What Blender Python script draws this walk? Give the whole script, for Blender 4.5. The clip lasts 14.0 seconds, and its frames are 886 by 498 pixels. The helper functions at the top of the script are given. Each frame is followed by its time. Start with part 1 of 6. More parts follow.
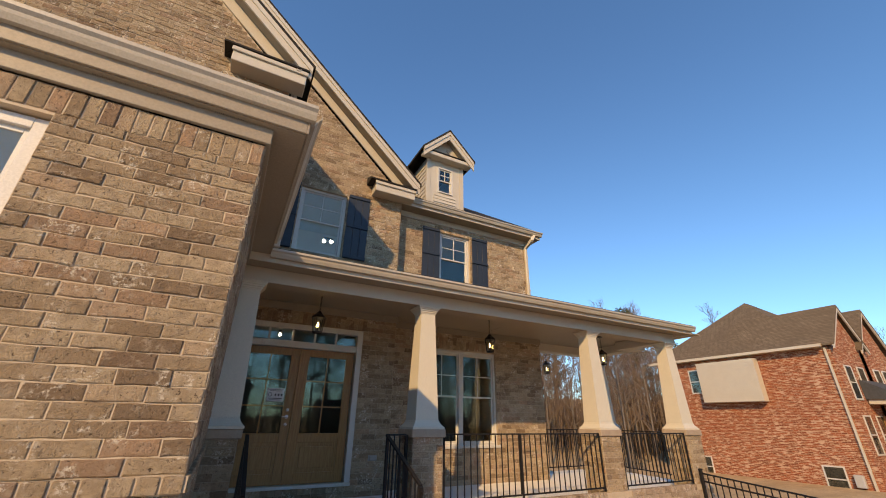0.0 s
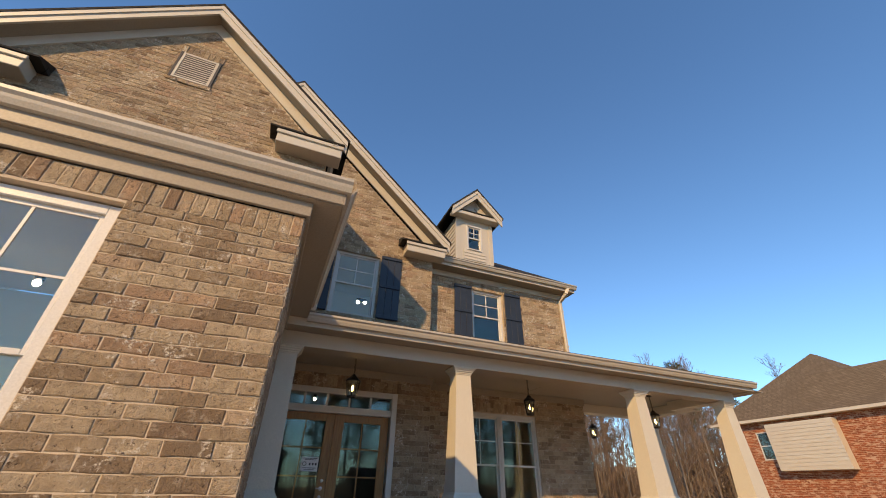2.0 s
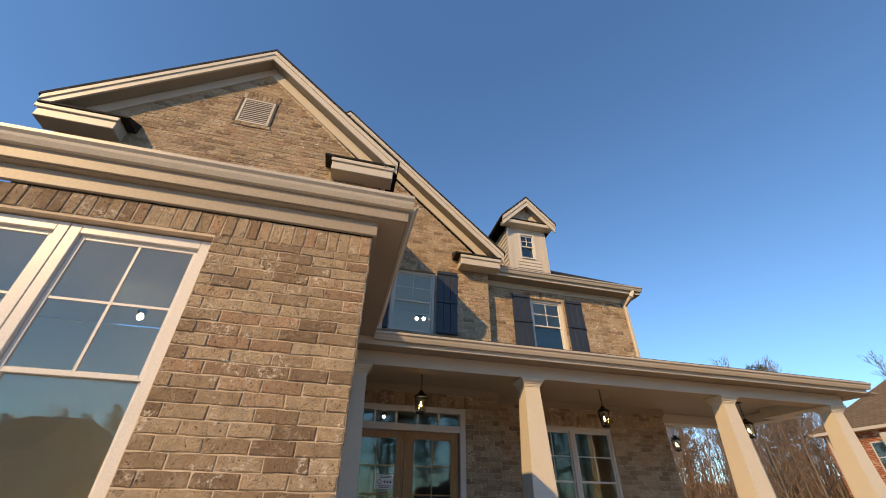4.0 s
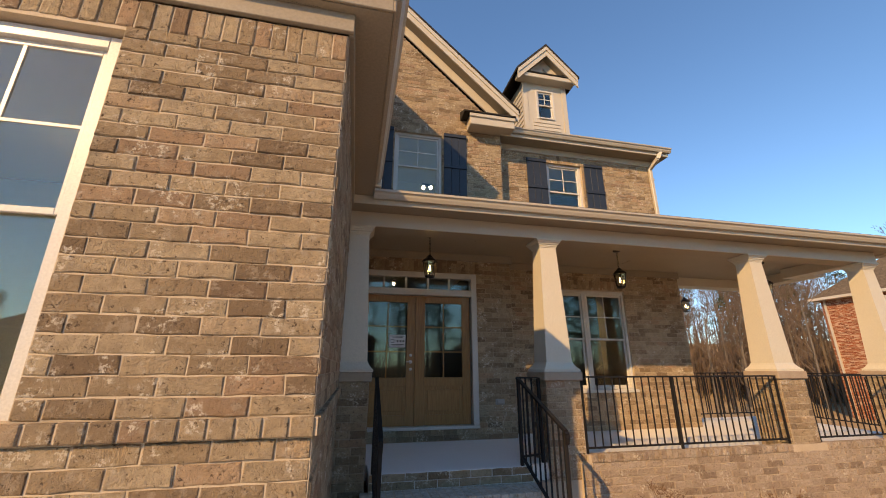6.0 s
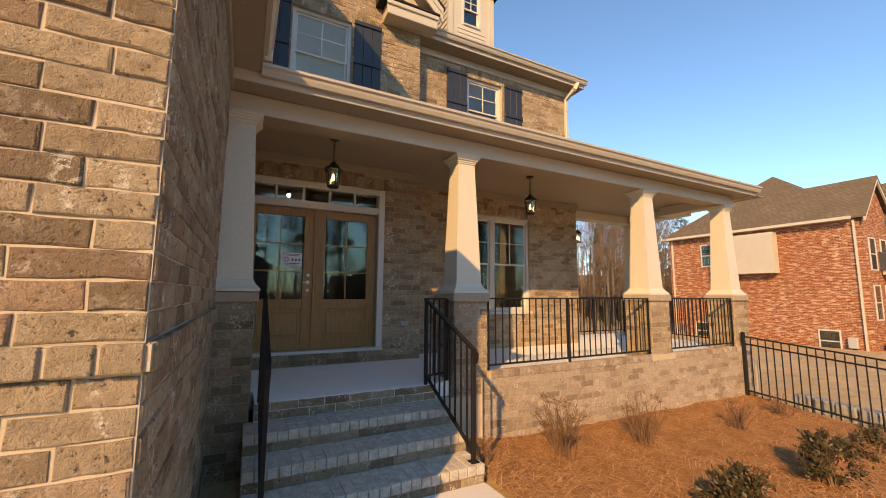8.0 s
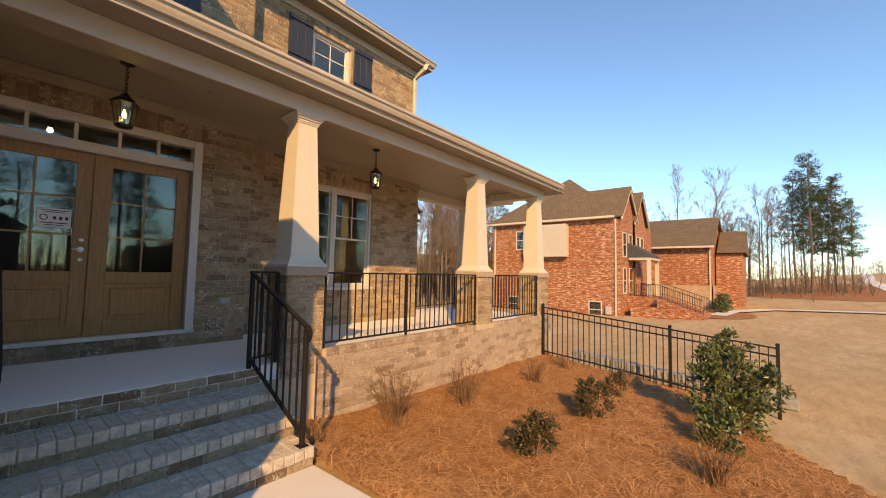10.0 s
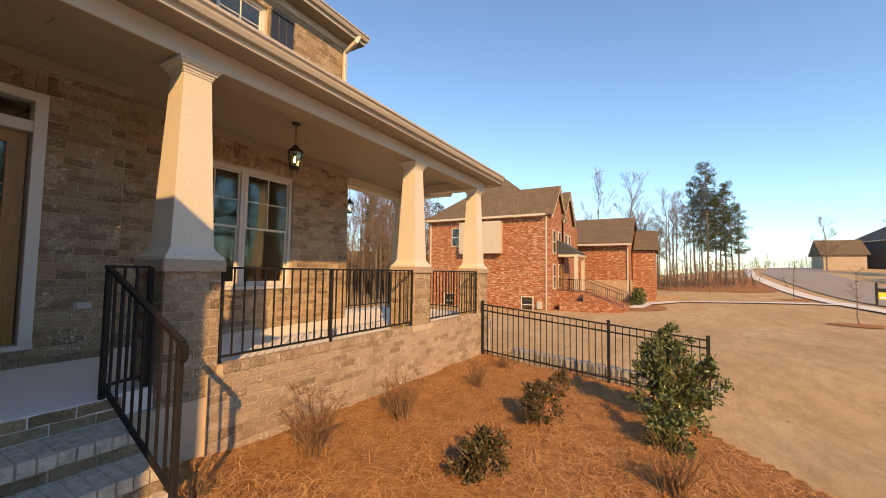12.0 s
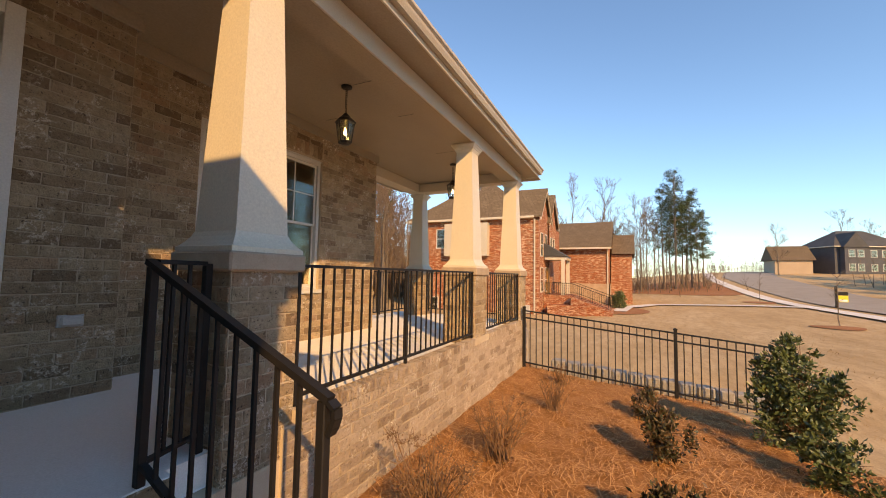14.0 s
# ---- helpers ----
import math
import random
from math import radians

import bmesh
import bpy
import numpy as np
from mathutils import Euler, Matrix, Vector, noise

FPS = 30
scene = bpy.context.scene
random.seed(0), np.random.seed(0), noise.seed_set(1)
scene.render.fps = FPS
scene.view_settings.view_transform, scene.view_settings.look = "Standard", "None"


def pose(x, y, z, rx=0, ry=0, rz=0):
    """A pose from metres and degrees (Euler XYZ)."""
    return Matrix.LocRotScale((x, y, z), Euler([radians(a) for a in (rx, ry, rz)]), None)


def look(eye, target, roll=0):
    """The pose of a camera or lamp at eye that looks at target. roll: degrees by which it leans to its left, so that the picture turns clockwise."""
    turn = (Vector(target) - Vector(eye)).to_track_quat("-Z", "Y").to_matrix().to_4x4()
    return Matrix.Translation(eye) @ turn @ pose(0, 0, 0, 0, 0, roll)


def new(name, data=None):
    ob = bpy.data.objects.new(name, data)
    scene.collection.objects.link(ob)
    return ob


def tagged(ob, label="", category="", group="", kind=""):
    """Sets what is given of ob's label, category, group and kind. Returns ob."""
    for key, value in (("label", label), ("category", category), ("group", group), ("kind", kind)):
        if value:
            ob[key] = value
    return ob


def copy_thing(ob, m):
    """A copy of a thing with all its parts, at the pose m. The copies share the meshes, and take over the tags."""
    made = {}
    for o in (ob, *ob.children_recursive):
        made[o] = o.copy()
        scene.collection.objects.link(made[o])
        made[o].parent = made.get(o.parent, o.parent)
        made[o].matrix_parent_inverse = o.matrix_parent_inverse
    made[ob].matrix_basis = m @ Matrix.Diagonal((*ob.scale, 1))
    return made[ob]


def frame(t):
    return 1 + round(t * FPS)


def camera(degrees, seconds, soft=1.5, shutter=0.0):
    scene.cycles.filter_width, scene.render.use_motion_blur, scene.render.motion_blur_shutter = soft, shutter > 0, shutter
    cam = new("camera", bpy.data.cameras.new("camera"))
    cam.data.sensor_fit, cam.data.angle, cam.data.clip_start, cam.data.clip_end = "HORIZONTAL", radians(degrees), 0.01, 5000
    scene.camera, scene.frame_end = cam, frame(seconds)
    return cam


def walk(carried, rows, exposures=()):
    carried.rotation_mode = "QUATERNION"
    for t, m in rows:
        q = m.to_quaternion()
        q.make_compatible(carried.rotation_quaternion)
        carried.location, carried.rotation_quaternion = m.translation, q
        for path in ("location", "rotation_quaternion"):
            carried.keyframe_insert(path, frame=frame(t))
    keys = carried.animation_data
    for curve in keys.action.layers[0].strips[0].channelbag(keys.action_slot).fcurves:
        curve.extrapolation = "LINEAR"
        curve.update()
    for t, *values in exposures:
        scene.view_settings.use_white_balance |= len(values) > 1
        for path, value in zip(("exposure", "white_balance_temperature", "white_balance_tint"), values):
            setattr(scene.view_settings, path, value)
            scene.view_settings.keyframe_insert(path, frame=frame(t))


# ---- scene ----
cam = camera(97.6, 14.0, soft=1.0)
PATH = [
    (0, (0.256, -0.285, 1.869), (1.102, 1.339, 2.675), 0.8),
    (0.5, (0.243, -0.302, 1.88), (1.045, 1.308, 2.755), 0.9),
    (1, (0.233, -0.314, 1.879), (0.986, 1.279, 2.826), 0.9),
    (1.5, (0.222, -0.319, 1.885), (0.926, 1.257, 2.894), 0.9),
    (2, (0.225, -0.343, 1.886), (0.867, 1.229, 2.942), 1.0),
    (2.5, (0.229, -0.354, 1.889), (0.792, 1.219, 2.988), 1.0),
    (2.7, (0.215, -0.356, 1.882), (0.75, 1.217, 2.995), 1.1),
    (4.8, (0.062, -0.024, 1.844), (0.415, 1.615, 2.934), 0.2),
    (5, (0.118, 0.076, 1.815), (0.47, 1.752, 2.849), 0.2),
    (5.5, (0.217, 0.281, 1.822), (0.602, 2.069, 2.632), -0.1),
    (6, (0.314, 0.484, 1.79), (0.726, 2.352, 2.374), 0.0),
    (6.5, (0.366, 0.731, 1.767), (0.826, 2.624, 2.221), -0.0),
    (7, (0.357, 0.945, 1.745), (0.899, 2.836, 2.107), 0.2),
    (7.5, (0.367, 1.063, 1.723), (1.075, 2.908, 2.033), 0.3),
    (8, (0.399, 1.084, 1.722), (1.301, 2.855, 1.952), 0.4),
    (8.5, (0.418, 1.108, 1.716), (1.508, 2.776, 1.889), 0.7),
    (9, (0.432, 1.124, 1.687), (1.696, 2.666, 1.84), 0.6),
    (9.2, (0.421, 1.169, 1.692), (1.753, 2.654, 1.837), 0.8),
    (11.3, (0.86, 1.269, 1.687), (2.55, 2.333, 1.803), 0.8),
    (11.5, (0.93, 1.354, 1.683), (2.632, 2.398, 1.799), 0.8),
    (12, (1.095, 1.674, 1.658), (2.82, 2.679, 1.774), 0.8),
    (12.5, (1.196, 2.033, 1.66), (2.956, 2.976, 1.781), 1.1),
    (13, (1.335, 2.45, 1.662), (3.122, 3.341, 1.789), 1.2),
    (13.5, (1.343, 2.947, 1.625), (3.142, 3.811, 1.757), 1.1),
    (14, (1.352, 3.473, 1.619), (3.154, 4.33, 1.753), 1.0),
]
walk(cam, [(t, look(eye, target, roll)) for t, eye, target, roll in PATH],
     [(0.0, 0.48, 7300, 11), (2.7, 0.48, 7300, 11), (5.0, 0.46, 7450, 12), (6.5, 0.72, 8350, 14), (9.0, 0.92, 8900, 15), (11.5, 0.84, 9200, 17), (14.0, 0.88, 9200, 17)])

# ---- world and sun ----
SUN_DIR = Vector((1.0, 0.98, -0.79)).normalized()
world = bpy.data.worlds.new("sky")
scene.world = world
world.use_nodes = True
wn = world.node_tree.nodes
sky = wn.new("ShaderNodeTexSky")
sky.sky_type, sky.sun_disc = "NISHITA", False
sky.sun_elevation = math.asin(-SUN_DIR.z)
sky.sun_rotation = math.atan2(-SUN_DIR.x, -SUN_DIR.y)
sky.air_density, sky.dust_density, sky.ozone_density = 1.0, 0.0, 4.5
tint = wn.new("ShaderNodeMix")
tint.data_type, tint.blend_type = "RGBA", "MULTIPLY"
tint.inputs[0].default_value = 1.0
tint.inputs[7].default_value = (0.74, 0.98, 1.12, 1)
world.node_tree.links.new(sky.outputs[0], tint.inputs[6])
world.node_tree.links.new(tint.outputs[2], wn["Background"].inputs[0])
wn["Background"].inputs[1].default_value = 0.15
sun_data = bpy.data.lights.new("sun", "SUN")
sun_data.energy, sun_data.angle, sun_data.color = 3.3, radians(0.6), (1.0, 0.69, 0.37)
sun = new("sun", sun_data)
sun.matrix_world = look((-30, -30, 20), Vector((-30, -30, 20)) + SUN_DIR)


# ---- materials ----
class Nodes:
    """A small node material writer."""

    def __init__(self, name, rough=0.6, metal=0.0, spec=0.5):
        self.mat = bpy.data.materials.new(name)
        self.mat.use_nodes = True
        self.t = self.mat.node_tree
        self.b = self.t.nodes["Principled BSDF"]
        self.b.inputs["Roughness"].default_value = rough
        self.b.inputs["Metallic"].default_value = metal
        self.b.inputs["Specular IOR Level"].default_value = spec

    def n(self, kind):
        return self.t.nodes.new("ShaderNode" + kind)

    def put(self, socket, v):
        if hasattr(v, "is_output"):
            self.t.links.new(v, socket)
        elif v is not None:
            socket.default_value = v

    def coords(self, which="Object"):
        if which == "World":
            return self.n("NewGeometry").outputs["Position"]
        return self.n("TexCoord").outputs[which]

    def noise(self, scale, detail=4.0, rough=0.6, vec=None, stretch=None):
        node = self.n("TexNoise")
        node.inputs["Scale"].default_value = scale
        node.inputs["Detail"].default_value = detail
        node.inputs["Roughness"].default_value = rough
        vec = vec or self.coords("World")
        if stretch:
            mp = self.n("Mapping")
            mp.inputs["Scale"].default_value = stretch
            self.put(mp.inputs[0], vec)
            vec = mp.outputs[0]
        self.put(node.inputs["Vector"], vec)
        return node.outputs[0]

    def ramp(self, fac, stops):
        node = self.n("ValToRGB")
        el = node.color_ramp.elements
        while len(el) < len(stops):
            el.new(0.5)
        for e, (p, c) in zip(el, stops):
            e.position = p
            e.color = (*c, 1) if len(c) == 3 else c
        self.put(node.inputs[0], fac)
        return node.outputs[0]

    def mix(self, fac, a, b, blend="MIX"):
        node = self.n("Mix")
        node.data_type, node.blend_type = "RGBA", blend
        self.put(node.inputs[0], fac)
        self.put(node.inputs[6], (*a, 1) if isinstance(a, tuple) and len(a) == 3 else a)
        self.put(node.inputs[7], (*b, 1) if isinstance(b, tuple) and len(b) == 3 else b)
        return node.outputs[2]

    def math(self, op, a, b=0.0):
        node = self.n("Math")
        node.operation = op
        self.put(node.inputs[0], a)
        self.put(node.inputs[1], b)
        return node.outputs[0]

    def rand(self):
        """A random number for an object of its own or for an island of a joined mesh."""
        a = self.n("ObjectInfo").outputs["Random"]
        b = self.n("NewGeometry").outputs["Random Per Island"]
        return self.math("FRACT", self.math("ADD", a, b))

    def bump(self, height, strength=0.3, dist=0.01):
        node = self.n("Bump")
        node.inputs["Strength"].default_value = strength
        node.inputs["Distance"].default_value = dist
        self.put(node.inputs["Height"], height)
        self.put(self.b.inputs["Normal"], node.outputs[0])

    def color(self, c):
        self.put(self.b.inputs["Base Color"], (*c, 1) if isinstance(c, tuple) and len(c) == 3 else c)
        return self.mat


def speckled(name, a, b, scale=8.0, rough=0.6, fine=60.0, bump=0.15, metal=0.0, dist=0.004, spec=0.5):
    m = Nodes(name, rough, metal, spec)
    big = m.noise(scale)
    small = m.noise(fine, 3.0)
    c = m.mix(m.ramp(big, [(0.35, (0, 0, 0)), (0.68, (1, 1, 1))]), a, b)
    c = m.mix(0.25, c, m.ramp(small, [(0.3, tuple(x * 0.6 for x in a)), (0.7, tuple(min(1, x * 1.3) for x in b))]))
    m.bump(small, bump, dist)
    return m.color(c)


def brick_material(name, stops, smear=0.55, wash=0.85, mottle=0.45):
    m = Nodes(name, 0.9, 0.0, 0.2)
    r = m.rand()
    c = m.ramp(r, stops)
    mott = m.noise(17.0, 6.0, 0.75)
    c = m.mix(m.ramp(mott, [(0.40, (0, 0, 0)), (0.66, (mottle, mottle, mottle))]), c, (0.20, 0.145, 0.095))
    grain = m.noise(190.0, 3.0, 0.7)
    c = m.mix(m.ramp(grain, [(0.55, (0, 0, 0)), (0.75, (0.35, 0.35, 0.35))]), c, (0.13, 0.09, 0.062))
    sm = m.noise(12.0, 7.0, 0.78)
    c = m.mix(m.ramp(sm, [(0.54, (0, 0, 0)), (0.60, (smear, smear, smear))]), c, (0.50, 0.40, 0.285))
    chalk = m.noise(30.0, 7.0, 0.8)
    patch = m.math("MULTIPLY", m.ramp(m.noise(5.0, 3.0), [(0.55, (0, 0, 0)), (0.62, (1, 1, 1))]), m.ramp(chalk, [(0.52, (0, 0, 0)), (0.56, (wash, wash, wash))]))
    c = m.mix(patch, c, (0.80, 0.72, 0.58))
    pit = m.noise(42.0, 5.0, 0.75)
    c = m.mix(m.ramp(pit, [(0.34, (0.9, 0.9, 0.9)), (0.42, (0, 0, 0))]), c, (0.075, 0.05, 0.034))
    m.bump(m.math("ADD", m.math("MULTIPLY", sm, 1.2), m.math("ADD", m.math("MULTIPLY", pit, 1.6), m.math("MULTIPLY", grain, 0.4))), 1.0, 0.02)
    return m.color(c)


STEP_BRICK = speckled("mortar_washed_brick", (0.33, 0.29, 0.235), (0.62, 0.56, 0.47), 13.0, 0.9, 60.0, 0.6, dist=0.006, spec=0.2)
BRICK = brick_material("tumbled_brick", [(0.0, (0.25, 0.172, 0.105)), (0.14, (0.37, 0.268, 0.165)), (0.45, (0.485, 0.365, 0.228)),
                                         (0.76, (0.57, 0.445, 0.29)), (0.90, (0.52, 0.345, 0.215)), (1.0, (0.27, 0.182, 0.115))])
WASHED_BRICK = brick_material("mortar_washed_wall_brick", [(0.0, (0.34, 0.25, 0.175)), (0.2, (0.47, 0.36, 0.26)), (0.5, (0.54, 0.425, 0.315)), (0.85, (0.60, 0.485, 0.37)), (1.0, (0.38, 0.28, 0.20))], 0.7, 0.8, 0.3)
MORTAR = speckled("sand_mortar", (0.47, 0.375, 0.26), (0.56, 0.455, 0.325), 6.0, 0.95, 220.0, 0.5, dist=0.003, spec=0.2)
CONCRETE = speckled("broom_concrete", (0.60, 0.57, 0.52), (0.70, 0.67, 0.62), 1.2, 0.85, 180.0, 0.25, spec=0.3)
PORCH_FLOOR = speckled("smooth_porch_concrete", (0.80, 0.77, 0.70), (0.86, 0.83, 0.76), 1.0, 0.7, 120.0, 0.15, spec=0.3)
GUTTER = speckled("tan_gutter_enamel", (0.42, 0.375, 0.295), (0.46, 0.41, 0.325), 1.5, 0.4, 60.0, 0.04)
TRIM = speckled("cream_trim_paint", (0.53, 0.475, 0.375), (0.56, 0.505, 0.40), 2.0, 0.45, 90.0, 0.02)
COLUMN_PAINT = speckled("off_white_column_paint", (0.60, 0.545, 0.425), (0.625, 0.57, 0.445), 1.5, 0.42, 70.0, 0.02)
# Darker than the beige paint: shade under eaves and ceiling is in the colour.
SOFFIT = speckled("shade_toned_soffit_paint", (0.28, 0.232, 0.163), (0.315, 0.262, 0.19), 0.9, 0.5, 50.0, 0.04)
SASH = speckled("white_vinyl", (0.56, 0.535, 0.475), (0.60, 0.575, 0.515), 3.0, 0.35, 80.0, 0.03)
SHUTTER = speckled("navy_shutter_paint", (0.020, 0.026, 0.036), (0.028, 0.035, 0.048), 4.0, 0.5, 120.0, 0.1)
IRON = speckled("black_powder_coat", (0.010, 0.009, 0.0085), (0.017, 0.015, 0.014), 9.0, 0.58, 150.0, 0.08, spec=0.3)
BRONZE = speckled("dark_bronze_lamp", (0.018, 0.014, 0.011), (0.03, 0.023, 0.018), 20.0, 0.45, 150.0, 0.08, 0.4)
STEEL = speckled("satin_nickel", (0.5, 0.47, 0.42), (0.6, 0.57, 0.52), 30.0, 0.3, 200.0, 0.03, 1.0)
PLASTIC = speckled("grey_plastic", (0.40, 0.39, 0.36), (0.46, 0.45, 0.42), 12.0, 0.5, 120.0, 0.05)
SOIL = speckled("red_clay", (0.28, 0.13, 0.06), (0.38, 0.19, 0.10), 3.0, 0.95, 60.0, 0.6, dist=0.02, spec=0.1)
BLOCK = speckled("split_face_block", (0.26, 0.245, 0.22), (0.36, 0.34, 0.31), 14.0, 0.95, 45.0, 0.9, dist=0.02, spec=0.2)
ASPHALT = speckled("worn_pale_asphalt", (0.27, 0.245, 0.21), (0.32, 0.29, 0.25), 0.5, 0.9, 30.0, 0.2, spec=0.2)
PAPER = speckled("white_paper", (0.72, 0.72, 0.70), (0.76, 0.76, 0.74), 4.0, 0.7, 90.0, 0.02)
INK = speckled("black_ink", (0.03, 0.03, 0.03), (0.04, 0.04, 0.04), 9.0, 0.7, 90.0, 0.0)
YELLOW = speckled("yellow_sign", (0.75, 0.62, 0.04), (0.8, 0.66, 0.06), 9.0, 0.5, 90.0, 0.0)
ROOM = speckled("room_paint", (0.74, 0.80, 0.70), (0.79, 0.84, 0.75), 1.0, 0.8, 40.0, 0.03)
# Near-black base colour stands in for the lack of light indoors.
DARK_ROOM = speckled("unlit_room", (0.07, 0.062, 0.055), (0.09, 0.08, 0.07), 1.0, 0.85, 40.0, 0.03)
BARK = speckled("grey_bark", (0.13, 0.105, 0.08), (0.21, 0.175, 0.14), 5.0, 0.95, 40.0, 0.6, dist=0.02, spec=0.1)
TWIG = speckled("winter_twig", (0.13, 0.092, 0.066), (0.19, 0.138, 0.10), 3.0, 0.95, 40.0, 0.1, spec=0.1)
DRY = speckled("dry_stem", (0.15, 0.085, 0.048), (0.24, 0.145, 0.085), 9.0, 0.9, 80.0, 0.1, spec=0.1)
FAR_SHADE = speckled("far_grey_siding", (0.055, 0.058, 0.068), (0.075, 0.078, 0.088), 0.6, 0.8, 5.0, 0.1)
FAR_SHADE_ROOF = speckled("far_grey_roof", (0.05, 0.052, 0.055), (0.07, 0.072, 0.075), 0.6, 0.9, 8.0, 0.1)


def make_wood():
    m = Nodes("honey_stained_wood", 0.42)
    g = m.noise(5.0, 5.0, 0.6, stretch=(9.0, 9.0, 0.7))
    c = m.ramp(g, [(0.3, (0.25, 0.12, 0.034)), (0.55, (0.34, 0.175, 0.054)), (0.75, (0.40, 0.22, 0.074))])
    m.bump(g, 0.12, 0.003)
    return m.color(c)


WOOD = make_wood()


def make_glass():
    m = Nodes("window_glass", 0.0)
    m.b.inputs["Transmission Weight"].default_value = 1.0
    m.b.inputs["IOR"].default_value = 1.7
    m.b.inputs["Specular Tint"].default_value = (0.92, 1.0, 0.88, 1)
    wave = m.noise(1.3, 1.0)
    m.bump(wave, 0.02, 0.02)
    return m.color((0.86, 0.9, 0.88))


GLASS = make_glass()


def make_shingle(name, a, b):
    m = Nodes(name, 0.95, 0.0, 0.15)
    tex = m.n("TexBrick")
    tex.inputs["Scale"].default_value = 1.0
    tex.inputs["Brick Width"].default_value = 0.32
    tex.inputs["Row Height"].default_value = 0.14
    tex.inputs["Mortar Size"].default_value = 0.012
    tex.inputs["Color1"].default_value = (*a, 1)
    tex.inputs["Color2"].default_value = (*b, 1)
    tex.inputs["Mortar"].default_value = (*[x * 0.5 for x in a], 1)
    sep = m.n("SeparateXYZ")
    m.put(sep.inputs[0], m.coords("World"))
    comb = m.n("CombineXYZ")
    m.put(comb.inputs[0], m.math("ADD", sep.outputs[0], sep.outputs[1]))
    m.put(comb.inputs[1], m.math("MULTIPLY", sep.outputs[2], 1.35))
    m.put(tex.inputs["Vector"], comb.outputs[0])
    n = m.noise(0.8, 5.0)
    c = m.mix(m.ramp(n, [(0.35, (0, 0, 0)), (0.7, (0.6, 0.6, 0.6))]), tex.outputs[0], tuple(x * 0.75 for x in a))
    m.bump(m.noise(40.0), 0.4, 0.01)
    return m.color(c)


SHINGLE = make_shingle("dark_shingle", (0.035, 0.032, 0.028), (0.055, 0.05, 0.043))
SHINGLE_FAR = make_shingle("brown_shingle", (0.155, 0.115, 0.075), (0.20, 0.15, 0.10))


def make_far_brick():
    """Red mixed brick for walls some thirty metres off; courses follow each wall's own direction."""
    m = Nodes("red_mixed_brick", 0.9, 0.0, 0.2)
    sep = m.n("SeparateXYZ")
    m.put(sep.inputs[0], m.coords("World"))
    comb = m.n("CombineXYZ")
    m.put(comb.inputs[0], m.math("ADD", sep.outputs[0], sep.outputs[1]))
    m.put(comb.inputs[1], sep.outputs[2])
    tex = m.n("TexBrick")
    for k, v in (("Scale", 1.0), ("Brick Width", 0.26), ("Row Height", 0.088), ("Mortar Size", 0.010), ("Bias", -0.1)):
        tex.inputs[k].default_value = v
    tex.inputs["Color1"].default_value = (0.32, 0.088, 0.036, 1)
    tex.inputs["Color2"].default_value = (0.15, 0.044, 0.022, 1)
    tex.inputs["Mortar"].default_value = (0.42, 0.28, 0.18, 1)
    m.put(tex.inputs["Vector"], comb.outputs[0])
    mp = m.n("Mapping")
    mp.inputs["Scale"].default_value = (2.6, 9.0, 1.0)
    m.put(mp.inputs[0], comb.outputs[0])
    w = m.noise(1.0, 2.0, 0.6, mp.outputs[0])
    c = m.mix(m.ramp(w, [(0.53, (0, 0, 0)), (0.59, (0.85, 0.85, 0.85))]), tex.outputs[0], (0.55, 0.37, 0.25))
    big = m.noise(0.25, 3.0)
    c = m.mix(m.ramp(big, [(0.4, (0, 0, 0)), (0.7, (0.4, 0.4, 0.4))]), c, (0.24, 0.068, 0.028))
    return m.color(c)


RED_BRICK = make_far_brick()


def make_ground(name, stops, big, fine, stretch=None, bump=0.5):
    m = Nodes(name, 0.97, 0.0, 0.08)
    a = m.noise(big, 5.0, 0.65, stretch=stretch)
    c = m.ramp(a, stops)
    mid = m.noise(big * 7, 5.0, 0.7, stretch=stretch)
    c = m.mix(m.ramp(mid, [(0.36, (0.5, 0.5, 0.5)), (0.56, (0, 0, 0))]), c, tuple(x * 0.72 for x in stops[0][1]))
    f = m.noise(fine, 4.0, 0.75)
    c = m.mix(m.ramp(f, [(0.35, (0.35, 0.35, 0.35)), (0.6, (0, 0, 0))]), c, tuple(x * 0.55 for x in stops[0][1]))
    m.bump(f, bump, 0.03)
    return m.color(c)


LAWN = make_ground("dormant_lawn", [(0.3, (0.43, 0.30, 0.16)), (0.5, (0.52, 0.375, 0.21)), (0.72, (0.60, 0.455, 0.28))], 0.5, 22.0, (0.35, 1.0, 1.0), 0.5)
STRAW_BED = make_ground("pine_straw_floor", [(0.3, (0.32, 0.145, 0.055)), (0.5, (0.44, 0.21, 0.085)), (0.7, (0.55, 0.29, 0.13))], 4.0, 70.0, None, 0.9)


def make_island(name, a, b, rough=0.8, spec=0.2, sheen=0.0):
    m = Nodes(name, rough, 0.0, spec)
    c = m.ramp(m.rand(), [(0.0, a), (1.0, b)])
    return m.color(c)


STRAW = make_island("pine_straw", (0.36, 0.16, 0.06), (0.74, 0.42, 0.19), 0.85, 0.15)
LEAF = make_island("holly_leaf", (0.040, 0.062, 0.020), (0.125, 0.150, 0.052), 0.38, 0.5)
LEAF_BRONZE = make_island("bronze_leaf", (0.035, 0.045, 0.018), (0.13, 0.075, 0.035), 0.5, 0.4)
NEEDLE = make_island("pine_needle", (0.030, 0.045, 0.012), (0.085, 0.105, 0.035), 0.8, 0.2)
GRASS_TUFT = make_island("dry_grass_blade", (0.30, 0.18, 0.07), (0.48, 0.33, 0.16), 0.9, 0.1)


